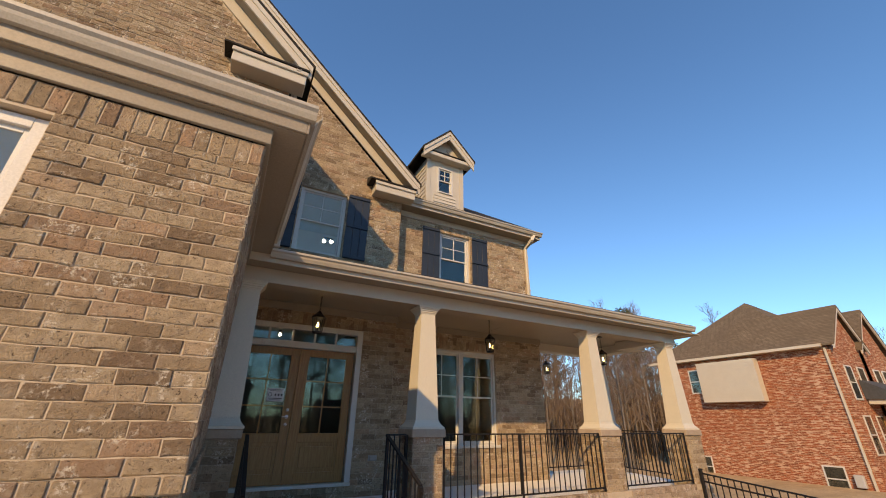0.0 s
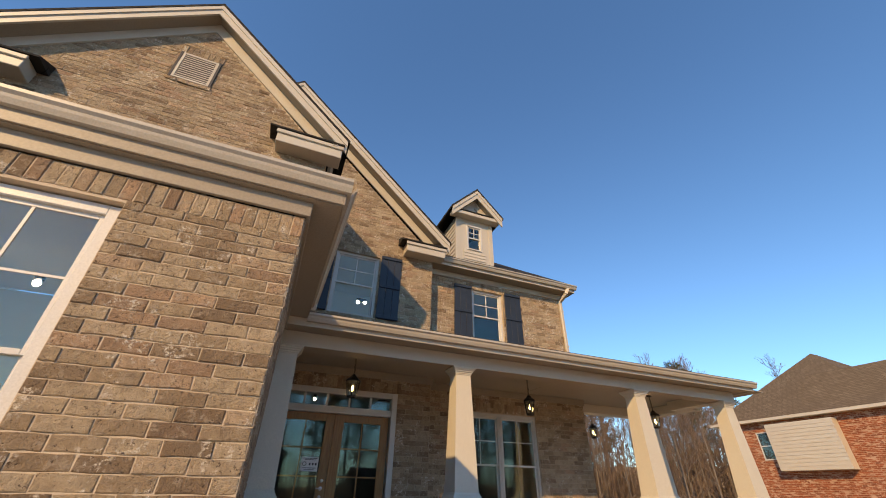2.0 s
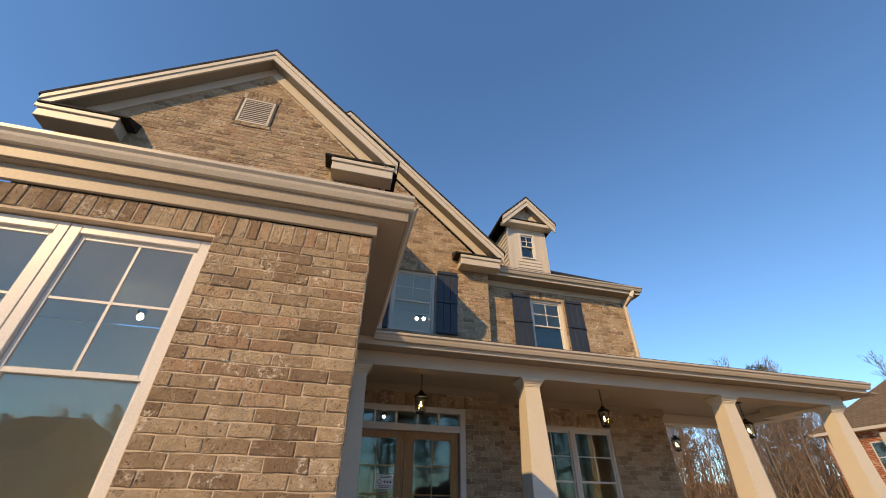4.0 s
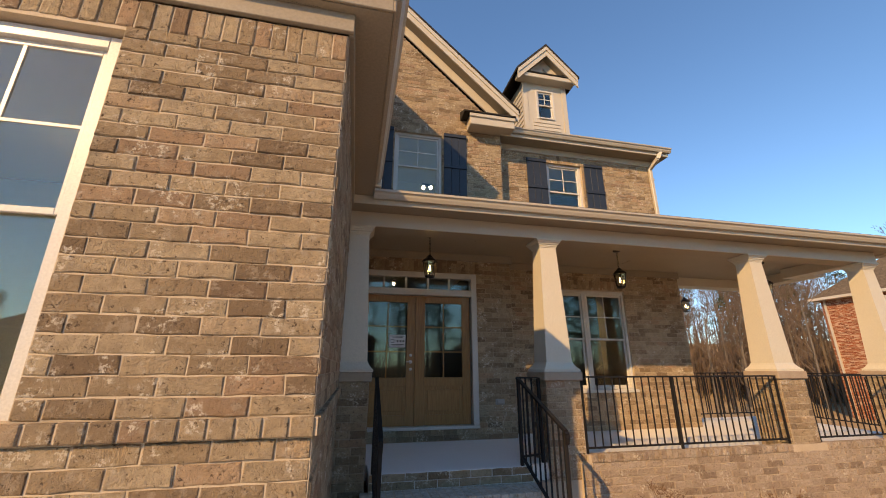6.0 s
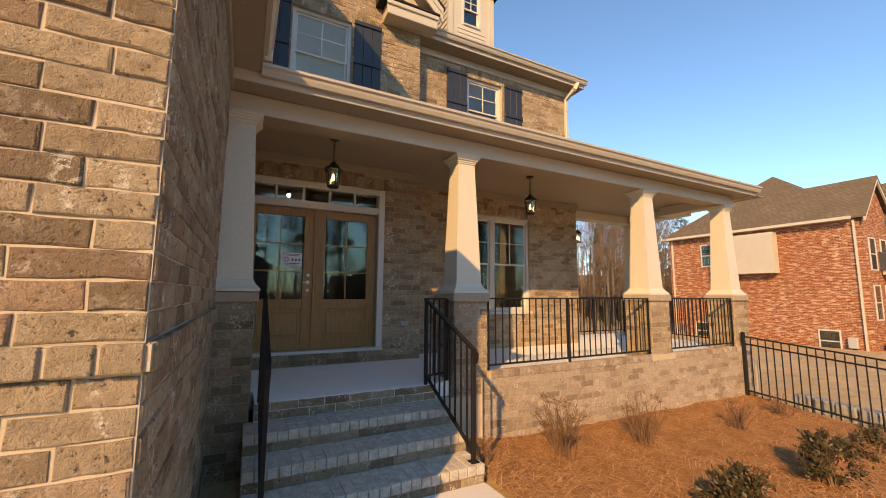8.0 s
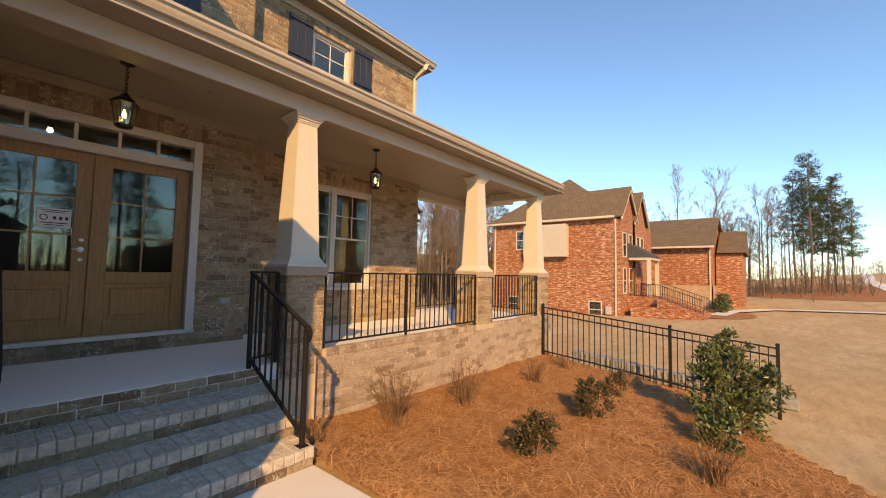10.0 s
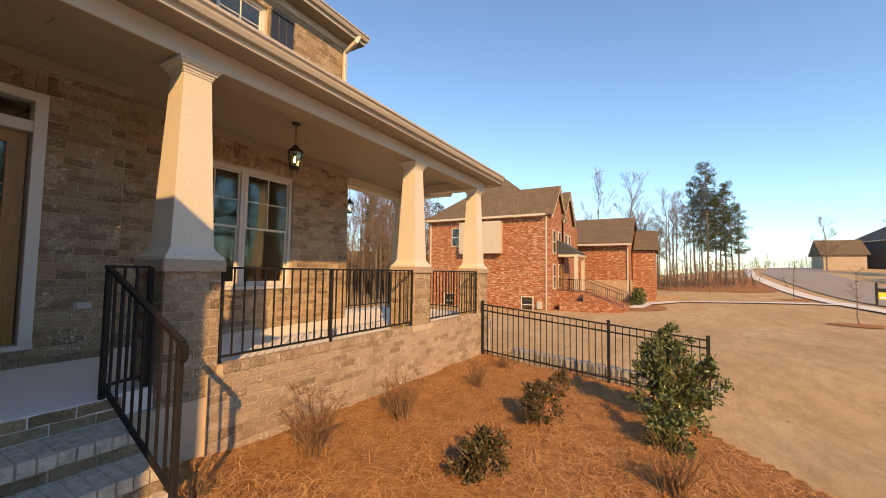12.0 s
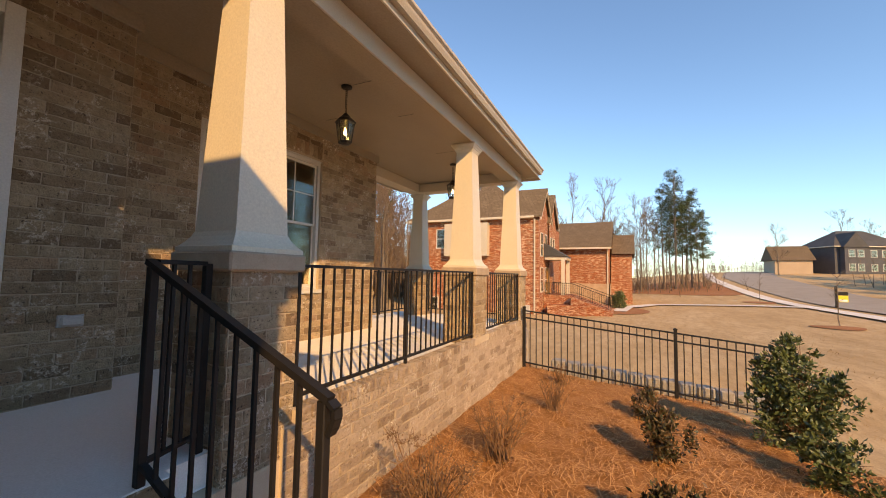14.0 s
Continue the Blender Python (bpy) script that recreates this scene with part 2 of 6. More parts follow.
def make_lamp_light(name, colour, strength):
    m = Nodes(name)
    m.b.inputs["Emission Color"].default_value = (*colour, 1)
    m.b.inputs["Emission Strength"].default_value = strength
    return m.color((0.8, 0.7, 0.5))


BULB = make_lamp_light("lit_bulb", (1.0, 0.62, 0.25), 14.0)
GLOBE = make_lamp_light("lit_globe", (1.0, 0.84, 0.62), 18.0)


# ---- builders ----
def part(name, bm, material, parent=None, label="", smooth=False):
    """Links a bmesh as one mesh object, under a thing or a part where one is given."""
    bmesh.ops.recalc_face_normals(bm, faces=bm.faces[:])
    me = bpy.data.meshes.new(name)
    bm.to_mesh(me)
    bm.free()
    for p in me.polygons:
        p.use_smooth = smooth
    me.materials.append(material)
    ob = new(name, me)
    ob.parent = parent
    if label:
        ob["label"] = label
    return ob


def raw(name, verts, faces, material, parent=None, label=""):
    me = bpy.data.meshes.new(name)
    me.from_pydata([tuple(v) for v in verts], [], [tuple(f) for f in faces])
    me.materials.append(material)
    ob = new(name, me)
    ob.parent = parent
    if label:
        ob["label"] = label
    return ob


def thing(name, label, category, group="", kind="", m=None):
    ob = new(name)
    ob.empty_display_size = 0.1
    if m is not None:
        ob.matrix_basis = m
    return tagged(ob, label, category, group, kind)


def box(bm, x0, x1, y0, y1, z0, z1, bevel=0.0):
    v = [bm.verts.new(p) for p in ((x0, y0, z0), (x1, y0, z0), (x1, y1, z0), (x0, y1, z0), (x0, y0, z1), (x1, y0, z1), (x1, y1, z1), (x0, y1, z1))]
    fs = [bm.faces.new([v[i] for i in q]) for q in ((3, 2, 1, 0), (4, 5, 6, 7), (0, 1, 5, 4), (1, 2, 6, 5), (2, 3, 7, 6), (3, 0, 4, 7))]
    if bevel:
        edges = {e for f in fs for e in f.edges}
        bmesh.ops.bevel(bm, geom=list(edges), offset=bevel, segments=1, affect="EDGES")
    return bm


def boxes(rows, bevel=0.0):
    bm = bmesh.new()
    for r in rows:
        box(bm, *r, bevel=bevel)
    return bm


def prism(bm, pts, axis, a, b):
    """A polygon of (u, w) points swept from a to b along an axis: 'x' takes (y, z), 'y' takes (x, z), 'z' takes (x, y)."""
    def at(p, d):
        return {"x": (d, p[0], p[1]), "y": (p[0], d, p[1]), "z": (p[0], p[1], d)}[axis]
    lo = [bm.verts.new(at(p, a)) for p in pts]
    hi = [bm.verts.new(at(p, b)) for p in pts]
    bm.faces.new(lo)
    bm.faces.new(hi[::-1])
    for i in range(len(pts)):
        j = (i + 1) % len(pts)
        bm.faces.new((lo[i], lo[j], hi[j], hi[i]))
    return bm


def frustum(bm, cx, cy, rings):
    """Square rings of (z, half width), stacked."""
    last = None
    for z, h in rings:
        ring = [bm.verts.new((cx + sx * h, cy + sy * h, z)) for sx, sy in ((-1, -1), (1, -1), (1, 1), (-1, 1))]
        if last:
            for i in range(4):
                bm.faces.new((last[i], last[(i + 1) % 4], ring[(i + 1) % 4], ring[i]))
        else:
            bm.faces.new(ring[::-1])
        last = ring
    bm.faces.new(last)
    return bm


def rod(bm, a, b, r0, r1=None, n=8):
    """A round bar from a to b."""
    a, b = Vector(a), Vector(b)
    r1 = r0 if r1 is None else r1
    q = (b - a).to_track_quat("Z", "Y")
    lo = [bm.verts.new(a + q @ Vector((r0 * math.cos(i * 2 * math.pi / n), r0 * math.sin(i * 2 * math.pi / n), 0))) for i in range(n)]
    hi = [bm.verts.new(b + q @ Vector((r1 * math.cos(i * 2 * math.pi / n), r1 * math.sin(i * 2 * math.pi / n), 0))) for i in range(n)]
    bm.faces.new(lo[::-1])
    bm.faces.new(hi)
    for i in range(n):
        j = (i + 1) % n
        bm.faces.new((lo[i], lo[j], hi[j], hi[i]))
    return bm


def bar(bm, a, b, w, h):
    """A rectangular bar from a to b, w wide and h high across it."""
    a, b = Vector(a), Vector(b)
    d = (b - a).normalized()
    s = d.cross(Vector((0, 0, 1)))
    s = Vector((1, 0, 0)) if s.length < 1e-4 else s.normalized()
    u = s.cross(d)
    c = [(-w / 2, -h / 2), (w / 2, -h / 2), (w / 2, h / 2), (-w / 2, h / 2)]
    lo = [bm.verts.new(a + s * i + u * j) for i, j in c]
    hi = [bm.verts.new(b + s * i + u * j) for i, j in c]
    bm.faces.new(lo)
    bm.faces.new(hi[::-1])
    for i in range(4):
        j = (i + 1) % 4
        bm.faces.new((lo[i], hi[i], hi[j], lo[j]))
    return bm


def lathe(bm, cx, cy, prof, n=12):
    last = None
    for z, r in prof:
        ring = [bm.verts.new((cx + r * math.cos(i * 2 * math.pi / n), cy + r * math.sin(i * 2 * math.pi / n), z)) for i in range(n)]
        if last:
            for i in range(n):
                bm.faces.new((last[i], last[(i + 1) % n], ring[(i + 1) % n], ring[i]))
        else:
            bm.faces.new(ring[::-1])
        last = ring
    bm.faces.new(last)
    return bm


COURSE, LENGTH, JOINT = 0.0885, 0.262, 0.011
rng = random.Random(7)


def courses(u0, u1, z0, z1, holes=(), limit=None, course=COURSE, length=LENGTH, seed=0):
    """Brick rectangles (u, z, width, height) in running bond, kept clear of the holes (u0, u1, z0, z1)."""
    r = random.Random(seed)
    out = []
    k, z = 0, z0
    while z < z1 - 0.03:
        h = min(course, z1 - z)
        a, b = (u0, u1) if limit is None else limit(z + h / 2)
        spans = [(a, b)]
        for ha, hb, hz0, hz1 in holes:
            if hz0 < z + h * 0.6 and hz1 > z + h * 0.4:
                nxt = []
                for s, e in spans:
                    if hb <= s or ha >= e:
                        nxt.append((s, e))
                    else:
                        if ha > s:
                            nxt.append((s, ha))
                        if hb < e:
                            nxt.append((hb, e))
                spans = nxt
        shift = (0.5 * (k % 2) + 0.07 * math.sin(k * 2.3)) * length
        for s, e in spans:
            first = math.ceil((s + 0.06 - u0 - shift) / length)
            cuts = [s]
            u = u0 + shift + first * length
            while u < e - 0.06:
                cuts.append(u + r.uniform(-0.006, 0.006))
                u += length
            cuts.append(e)
            out += [(c0 + JOINT / 2, z + JOINT / 2, c1 - c0 - JOINT, h - JOINT) for c0, c1 in zip(cuts, cuts[1:]) if c1 - c0 > 0.03]
        z += course
        k += 1
    return out


def brick_verts(w, h, d, r):
    """Twenty-four points of one tumbled brick: foot, shoulder and face rings with a wavering outline. x along, z up, y towards the back."""
    j = lambda s: r.uniform(-s, s)
    c = ((0, 0), (w / 3, 0), (2 * w / 3, 0), (w, 0), (w, h), (2 * w / 3, h), (w / 3, h), (0, h))
    out = [(x + j(0.003), z + j(0.0035)) for x, z in c]
    ring0 = [(x + (0.002 if x > w / 2 else -0.002), 0.0, z + (0.002 if z > h / 2 else -0.002)) for x, z in out]
    ring1 = [(x, -d * 0.55 + j(0.0008), z) for x, z in out]
    e = 0.005
    ring2 = [(x + (e if x < w * 0.1 else -e if x > w * 0.9 else 0) + j(0.002), -d + j(0.0022), z + (e if z < h / 2 else -e) + j(0.002)) for x, z in out]
    return ring0 + ring1 + ring2


BRICK_FACES = [(16, 17, 22, 23), (17, 18, 21, 22), (18, 19, 20, 21)] + [(a + i, a + (i + 1) % 8, a + 8 + (i + 1) % 8, a + 8 + i) for a in (0, 8) for i in range(8)]
BRICK_MESHES = []
for i in range(24):
    me = bpy.data.meshes.new("brick")
    me.from_pydata(brick_verts(LENGTH - JOINT, COURSE - JOINT, 0.008 + rng.uniform(-0.0035, 0.0035), rng), [], BRICK_FACES)
    me.materials.append(BRICK)
    BRICK_MESHES.append(me)


def lay(parent, origin, angle, rects, singles=0, name="brick", prefer=None):
    """Lays bricks on a plane: origin is the foot of its start, angle its direction in degrees (0 faces -y, 90 faces +x).
    The first `singles` of them, by prefer(u, z), are objects of their own; the rest is one joined part."""
    base = pose(*origin, 0, 0, angle)
    rects = sorted(rects, key=prefer) if prefer else list(rects)
    for u, z, w, h in rects[:singles]:
        ob = new(name, BRICK_MESHES[rng.randrange(len(BRICK_MESHES))])
        ob.parent = parent
        ob.matrix_basis = base @ Matrix.Translation((u, 0, z)) @ Matrix.Diagonal((w / (LENGTH - JOINT), 1, h / (COURSE - JOINT), 1))
    rest = rects[singles:]
    if rest:
        vs, fs = [], []
        for u, z, w, h in rest:
            o = len(vs)
            vs += [base @ Vector((x + u, y, zz + z)) for x, y, zz in brick_verts(w, h, 0.008 + rng.uniform(-0.0035, 0.0035), rng)]
            fs += [tuple(i + o for i in f) for f in BRICK_FACES]
        ob = raw("brickwork", vs, fs, BRICK, parent)
        ob["kind"] = "stuff"


def panels(bm, u0, u1, z0, z1, holes, y0, y1):
    """A slab in x-z with rectangular holes through it, as butted blocks."""
    zs = sorted({z0, z1, *[min(max(h[i], z0), z1) for h in holes for i in (2, 3)]})
    for za, zb in zip(zs, zs[1:]):
        cuts = sorted((max(h[0], u0), min(h[1], u1)) for h in holes if h[2] <= za + 1e-6 and h[3] >= zb - 1e-6)
        u = u0
        for a, b in cuts:
            if a > u:
                box(bm, u, a, y0, y1, za, zb)
            u = max(u, b)
        if u < u1:
            box(bm, u, u1, y0, y1, za, zb)
    return bm


def front_wall(name, label, x0, x1, y, z0, z1, holes=(), thick=0.22, singles=0, prefer=None, extra=None, seed=0, limit=None, bottom=None):
    """A brick wall that faces -y."""
    bm = panels(bmesh.new(), x0, x1, z0, z1, holes, y, y + thick)
    if extra:
        prism(bm, extra, "y", y, y + thick)
    ob = part(name, bm, MORTAR)
    tagged(ob, label, "wall", kind="structure")
    top = max([z1] + [p[1] for p in extra or []])
    lay(ob, (0, y, 0), 0, courses(x0, x1, bottom if bottom is not None else z0, top, holes, limit, seed=seed), singles, prefer=prefer)
    return ob


def soldier(parent, origin, angle, u0, u1, z0, h=0.2, pitch=0.0885):
    """A row of bricks on end."""
    n = max(1, round((u1 - u0) / pitch))
    p = (u1 - u0) / n
    lay(parent, origin, angle, [(u0 + i * p + JOINT / 2, z0, p - JOINT, h) for i in range(n)], 0)


def window(name, label, w, h, m, grid=(2, 2), casing=0.07, deep=0.10, group="", split=0.5, lower_grid=None):
    """A double-hung window: origin at the foot of its middle, facing -y. grid: columns and rows of panes in the upper sash."""
    t = tagged(new(name), label, "window", group, "structure")
    t.matrix_basis = m
    part("window_frame", boxes([(-w / 2, -w / 2 + casing, 0, deep, 0, h), (w / 2 - casing, w / 2, 0, deep, 0, h),
                                (-w / 2 + casing, w / 2 - casing, 0, deep, h - casing, h), (-w / 2 + casing, w / 2 - casing, -0.02, deep, 0, casing * 0.8)], 0.004), SASH, t)
    iw = w / 2 - casing
    mid = casing + (h - 2 * casing) * split
    for z0, z1, y, g in ((mid - 0.02, h - casing, 0.03, grid), (casing * 0.8, mid + 0.02, 0.055, lower_grid)):
        b = 0.035
        part("sash", boxes([(-iw, -iw + b, y, y + 0.022, z0, z1), (iw - b, iw, y, y + 0.022, z0, z1), (-iw + b, iw - b, y, y + 0.022, z0, z0 + b), (-iw + b, iw - b, y, y + 0.022, z1 - b, z1)], 0.003), SASH, t)
        g = g or (1, 1)
        if g != (1, 1):
            rows = [(-iw + b + (2 * iw - 2 * b) * i / g[0] - 0.009, -iw + b + (2 * iw - 2 * b) * i / g[0] + 0.009, y + 0.003, y + 0.019, z0 + b, z1 - b) for i in range(1, g[0])]
            rows += [(-iw + b, iw - b, y + 0.004, y + 0.018, z0 + b + (z1 - z0 - 2 * b) * i / g[1] - 0.009, z0 + b + (z1 - z0 - 2 * b) * i / g[1] + 0.009) for i in range(1, g[1])]
            part("muntin", boxes(rows), SASH, t)
        pane = part("pane", boxes([(-iw + b - 0.004, iw - b + 0.004, y + 0.009, y + 0.013, z0 + b - 0.004, z1 - b + 0.004)]), GLASS, t)
        pane.visible_shadow = False
    return t


def shutter(m, w, h):
    """A board-and-batten shutter, origin at the foot of its middle, facing -y."""
    t = thing("shutter", "dark navy board-and-batten shutter beside an upper window", "shutter", "window shutters", m=m)
    n = 3
    for i in range(n):
        part("board", boxes([(-w / 2 + w * i / n + 0.003, -w / 2 + w * (i + 1) / n - 0.003, -0.022, 0, 0, h)], 0.003), SHUTTER, t)
    for z in (0.0, h * 0.47, h - 0.09):
        part("batten", boxes([(-w / 2, w / 2, -0.046, -0.0225, z + 0.01, z + 0.085)], 0.004), SHUTTER, t)
    return t


# ---- ground ----
def smooth(a, b, v):
    t = min(1.0, max(0.0, (v - a) / (b - a)))
    return t * t * (3 - 2 * t)


def ground_z(x, y):
    """Height of the natural ground."""
    slope = 0.045 + 0.05 * smooth(6.0, 9.4, x)
    z = -0.17 - 0.012 * min(max(x - 3.5, -1.5), 6.0) - slope * min(max(5.4 - y, -1.0), 5.0)
    z += (0.12 + 0.05 * (5.0 - min(max(y, 0.0), 5.0))) * (1 - smooth(2.5, 3.9, x))
    beyond = smooth(9.6, 10.6, x)
    low = -0.75 - 0.45 * smooth(12, 28, x) + 0.4 * smooth(8, -10, y) * smooth(9, 14, x)
    z = z * (1 - beyond) + low * beyond
    z += 4.6 * smooth(48, 130, x) * (0.55 + 0.45 * smooth(10, -25, y))
    z += 10.0 * smooth(25, 85, y) * smooth(8, 34, x)
    z += 0.1 * smooth(0.5, -2.0, y) * (1 - smooth(2, 6, x))
    return z


def sheet(name, xs, ys, material, lift=0.0, keep=None, bumps=0.0):
    vs, fs = [], []
    nx, ny = len(xs), len(ys)
    for y in ys:
        for x in xs:
            b = bumps * noise.noise(Vector((x * 2.1, y * 2.1, 0.3))) + bumps * 0.6 * noise.noise(Vector((x * 6, y * 6, 4.0)))
            vs.append((x, y, ground_z(x, y) + lift + b))
    for j in range(ny - 1):
        for i in range(nx - 1):
            cx, cy = (xs[i] + xs[i + 1]) / 2, (ys[j] + ys[j + 1]) / 2
            if keep is None or keep(cx, cy):
                a = j * nx + i
                fs.append((a, a + 1, a + nx + 1, a + nx))
    return raw(name, vs, fs, material)


def steps_of(*spans):
    out = []
    for a, b, n in spans:
        out += [a + (b - a) * i / n for i in range(n)]
    return out + [spans[-1][1]]


lawn = sheet("ground", steps_of((-900, -60, 10), (-60, -12, 8), (-12, 2, 14), (2, 16, 40), (16, 70, 54), (70, 160, 40), (160, 1500, 12)),
             steps_of((-1200, -80, 10), (-80, -20, 24), (-20, 12, 64), (12, 60, 30), (60, 1200, 12)), LAWN, -0.03)
tagged(lawn, "dormant straw-coloured lawn with a gentle rise", "ground", kind="structure")


def bed_edge(y):
    """Far edge of the straw bed at each y."""
    return 9.55 if y > 2.2 else 9.55 - (2.2 - y) * 1.9


def in_bed(x, y):
    return 2.57 < x < bed_edge(y) + 0.25 * noise.noise(Vector((x, y * 1.5, 0))) and y < 5.5 and y > -1.2 and x > 2.57 + max(0, 0.6 - y) * 0.8


bed = sheet("straw_bed", steps_of((2.5, 9.7, 72)), steps_of((-1.2, 5.6, 68)), STRAW_BED, 0.02, in_bed, 0.035)
tagged(bed, "orange pine straw mulch bed along the porch wall", "mulch", kind="structure")


def straw_cover():
    r = random.Random(3)
    vs, fs = [], []
    n = 0
    while n < 26000:
        x, y = 2.55 + 7.1 * r.random() ** 1.25, r.uniform(-1.0, 5.4)
        if not in_bed(x, y):
            continue
        n += 1
        z = ground_z(x, y) + 0.028 + r.random() * 0.03 + 0.03 * noise.noise(Vector((x * 2.1, y * 2.1, 0.3)))
        a, l, w = r.uniform(0, math.tau), r.uniform(0.07, 0.2), r.uniform(0.0012, 0.003)
        dx, dy, dz = math.cos(a) * l / 2, math.sin(a) * l / 2, r.uniform(-0.016, 0.024)
        nx, ny = -math.sin(a) * w, math.cos(a) * w
        bow = r.uniform(-0.02, 0.02)
        o = len(vs)
        for k, s in ((-1, 0), (0, bow), (1, 0)):
            cx, cy, cz = x + dx * k + ny * s * 90 * w, y + dy * k - nx * s * 90 * w, z + dz * k + (0.008 if k == 0 else 0)
            vs += [(cx - nx, cy - ny, cz), (cx + nx, cy + ny, cz)]
        fs += [(o, o + 1, o + 3, o + 2), (o + 2, o + 3, o + 5, o + 4)]
    ob = raw("pine_straw", vs, fs, STRAW)
    tagged(ob, "loose orange pine needles strewn over the bed", "pine straw", kind="stuff")


def slab(name, pts, z0, z1, material, label, category, bevel=0.012):
    bm = prism(bmesh.new(), pts, "z", z0, z1)
    if bevel:
        bmesh.ops.bevel(bm, geom=bm.edges[:], offset=bevel, segments=1, affect="EDGES")
    return tagged(part(name, bm, material), label, category, kind="structure")


bm = prism(bmesh.new(), [(-2.4, -0.2), (4.55, -0.2), (4.55, -0.06), (-2.4, 0.08)], "x", 0.1, 2.56)
bmesh.ops.bevel(bm, geom=bm.edges[:], offset=0.012, segments=1, affect="EDGES")
tagged(part("walkway", bm, CONCRETE), "pale concrete walk to the front steps", "walkway", kind="structure")
slab("driveway", [(-8.0, -14), (2.56, -14), (2.56, -2.42), (0.08, -2.42), (0.08, 2.4), (-8.0, 2.4)], -0.2, 0.08, CONCRETE, "pale concrete driveway before the house", "driveway")

# ---- the near wing ----
NX, NY = 0.15, 2.52
near_holes = [(-3.925, -1.035, 0.95, 3.575)]
near_wall = front_wall("wall_wing_front", "tan tumbled brick wall of the front wing", -8.0, NX, NY, -0.1, 3.79, near_holes + [(-8.0, NX, 1.486, 1.577)], 0.22, 0, seed=1, bottom=-0.106)
bpy.data.objects.remove([o for o in near_wall.children][0])
near_rects = courses(-8.0, NX, 1.577, 3.60, near_holes, seed=1) + courses(-8.0, NX, 0.07, 1.486, near_holes, seed=2)
lay(near_wall, (0, NY, 0), 0, near_rects, 300, prefer=lambda r: -r[0])
core = boxes([(-8.0, NX, NY + 0.001, NY + 0.2, 1.484, 1.579)])
part("ledge_core", core, MORTAR, near_wall)
part("ledge_mortar", boxes([(-3.75, NX + 0.020, NY - 0.027, NY + 0.0005, 1.494, 1.570), (NX + 0.0005, NX + 0.023, NY + 0.001, 5.3, 1.494, 1.570)]), MORTAR, near_wall)
ledge = thing("brick_ledge", "projecting row of header bricks along the wing wall", "ledge", kind="structure")
for i in range(34):
    w = 0.112
    part("brick", box(bmesh.new(), NX - (i + 1) * w + 0.006 + 0.012, NX - i * w - 0.005 + 0.012, NY - 0.034 - rng.uniform(0, 0.006), NY - 0.001, 1.490, 1.574, bevel=0.006), BRICK, ledge)
for i in range(26):
    w = 0.112
    part("brick", box(bmesh.new(), NX + 0.001, NX + 0.030 + rng.uniform(0, 0.006), NY + i * w - 0.002, NY + (i + 1) * w - 0.012, 1.490, 1.574, bevel=0.006), BRICK, ledge)
soldier(near_wall, (0, NY, 0), 0, -8.0, NX, 3.60, 0.185)
side_wall = tagged(part("wall_wing_side", boxes([(NX - 0.2, NX, NY + 0.22, 5.38, -0.1, 3.79), (-0.2, 0.0, 5.38, 7.33, -0.1, 3.84), (0.0, NX, 5.18, 5.38, -0.1, 3.79)]), MORTAR),
                   "tan brick side wall of the wing in shade", "wall", kind="structure")
lay(side_wall, (NX, NY, 0), 90, courses(0.0, 2.86, 0.07, 1.486, seed=3) + courses(0.0, 2.86, 1.577, 3.60, seed=4), 260, prefer=lambda r: r[0])
soldier(side_wall, (NX, NY, 0), 90, 0.0, 2.86, 3.60, 0.185)
lay(side_wall, (0.0, 5.38, 0), 90, courses(0.0, 1.93, 0.634, 3.7, seed=5))


def gutter(name, label, rows):
    """Straight runs of K-style gutter: (axis, fixed, from, to, top, side), side the way that it faces."""
    t = thing(name, label, "gutter", kind="structure")
    for axis, c, a, b, top, s in rows:
        prof = [(0, 0), (0, -0.115), (0.055, -0.115), (0.075, -0.075), (0.082, -0.05), (0.105, -0.03), (0.105, 0.0), (0.095, 0.0), (0.095, -0.022), (0.07, -0.045), (0.05, -0.1), (0.012, -0.1), (0.012, 0)]
        pts = [(c + s * (p - 0.105), top + q) for p, q in prof]
        part("gutter_run", prism(bmesh.new(), pts, "y" if axis == "y" else "x", a, b), GUTTER, t)
    return t


def strips(name, label, category, rows, material, bevel=0.004):
    return tagged(part(name, boxes(rows, bevel), material), label, category, kind="structure")


EY, EX = 2.40, 0.45
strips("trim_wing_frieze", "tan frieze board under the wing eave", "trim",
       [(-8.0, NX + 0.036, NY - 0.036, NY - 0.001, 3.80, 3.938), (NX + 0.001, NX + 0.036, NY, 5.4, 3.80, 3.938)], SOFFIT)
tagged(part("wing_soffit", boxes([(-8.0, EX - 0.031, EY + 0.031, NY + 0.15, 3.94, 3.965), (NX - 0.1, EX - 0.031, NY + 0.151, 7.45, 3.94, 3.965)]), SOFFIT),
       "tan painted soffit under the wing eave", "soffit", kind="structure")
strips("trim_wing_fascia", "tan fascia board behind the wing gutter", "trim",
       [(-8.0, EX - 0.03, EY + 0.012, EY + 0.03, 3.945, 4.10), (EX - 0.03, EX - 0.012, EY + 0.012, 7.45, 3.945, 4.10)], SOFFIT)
holes = thing("soffit_vent", "perforated vent strip in the wing soffit", "vent", kind="structure")
r = random.Random(77)
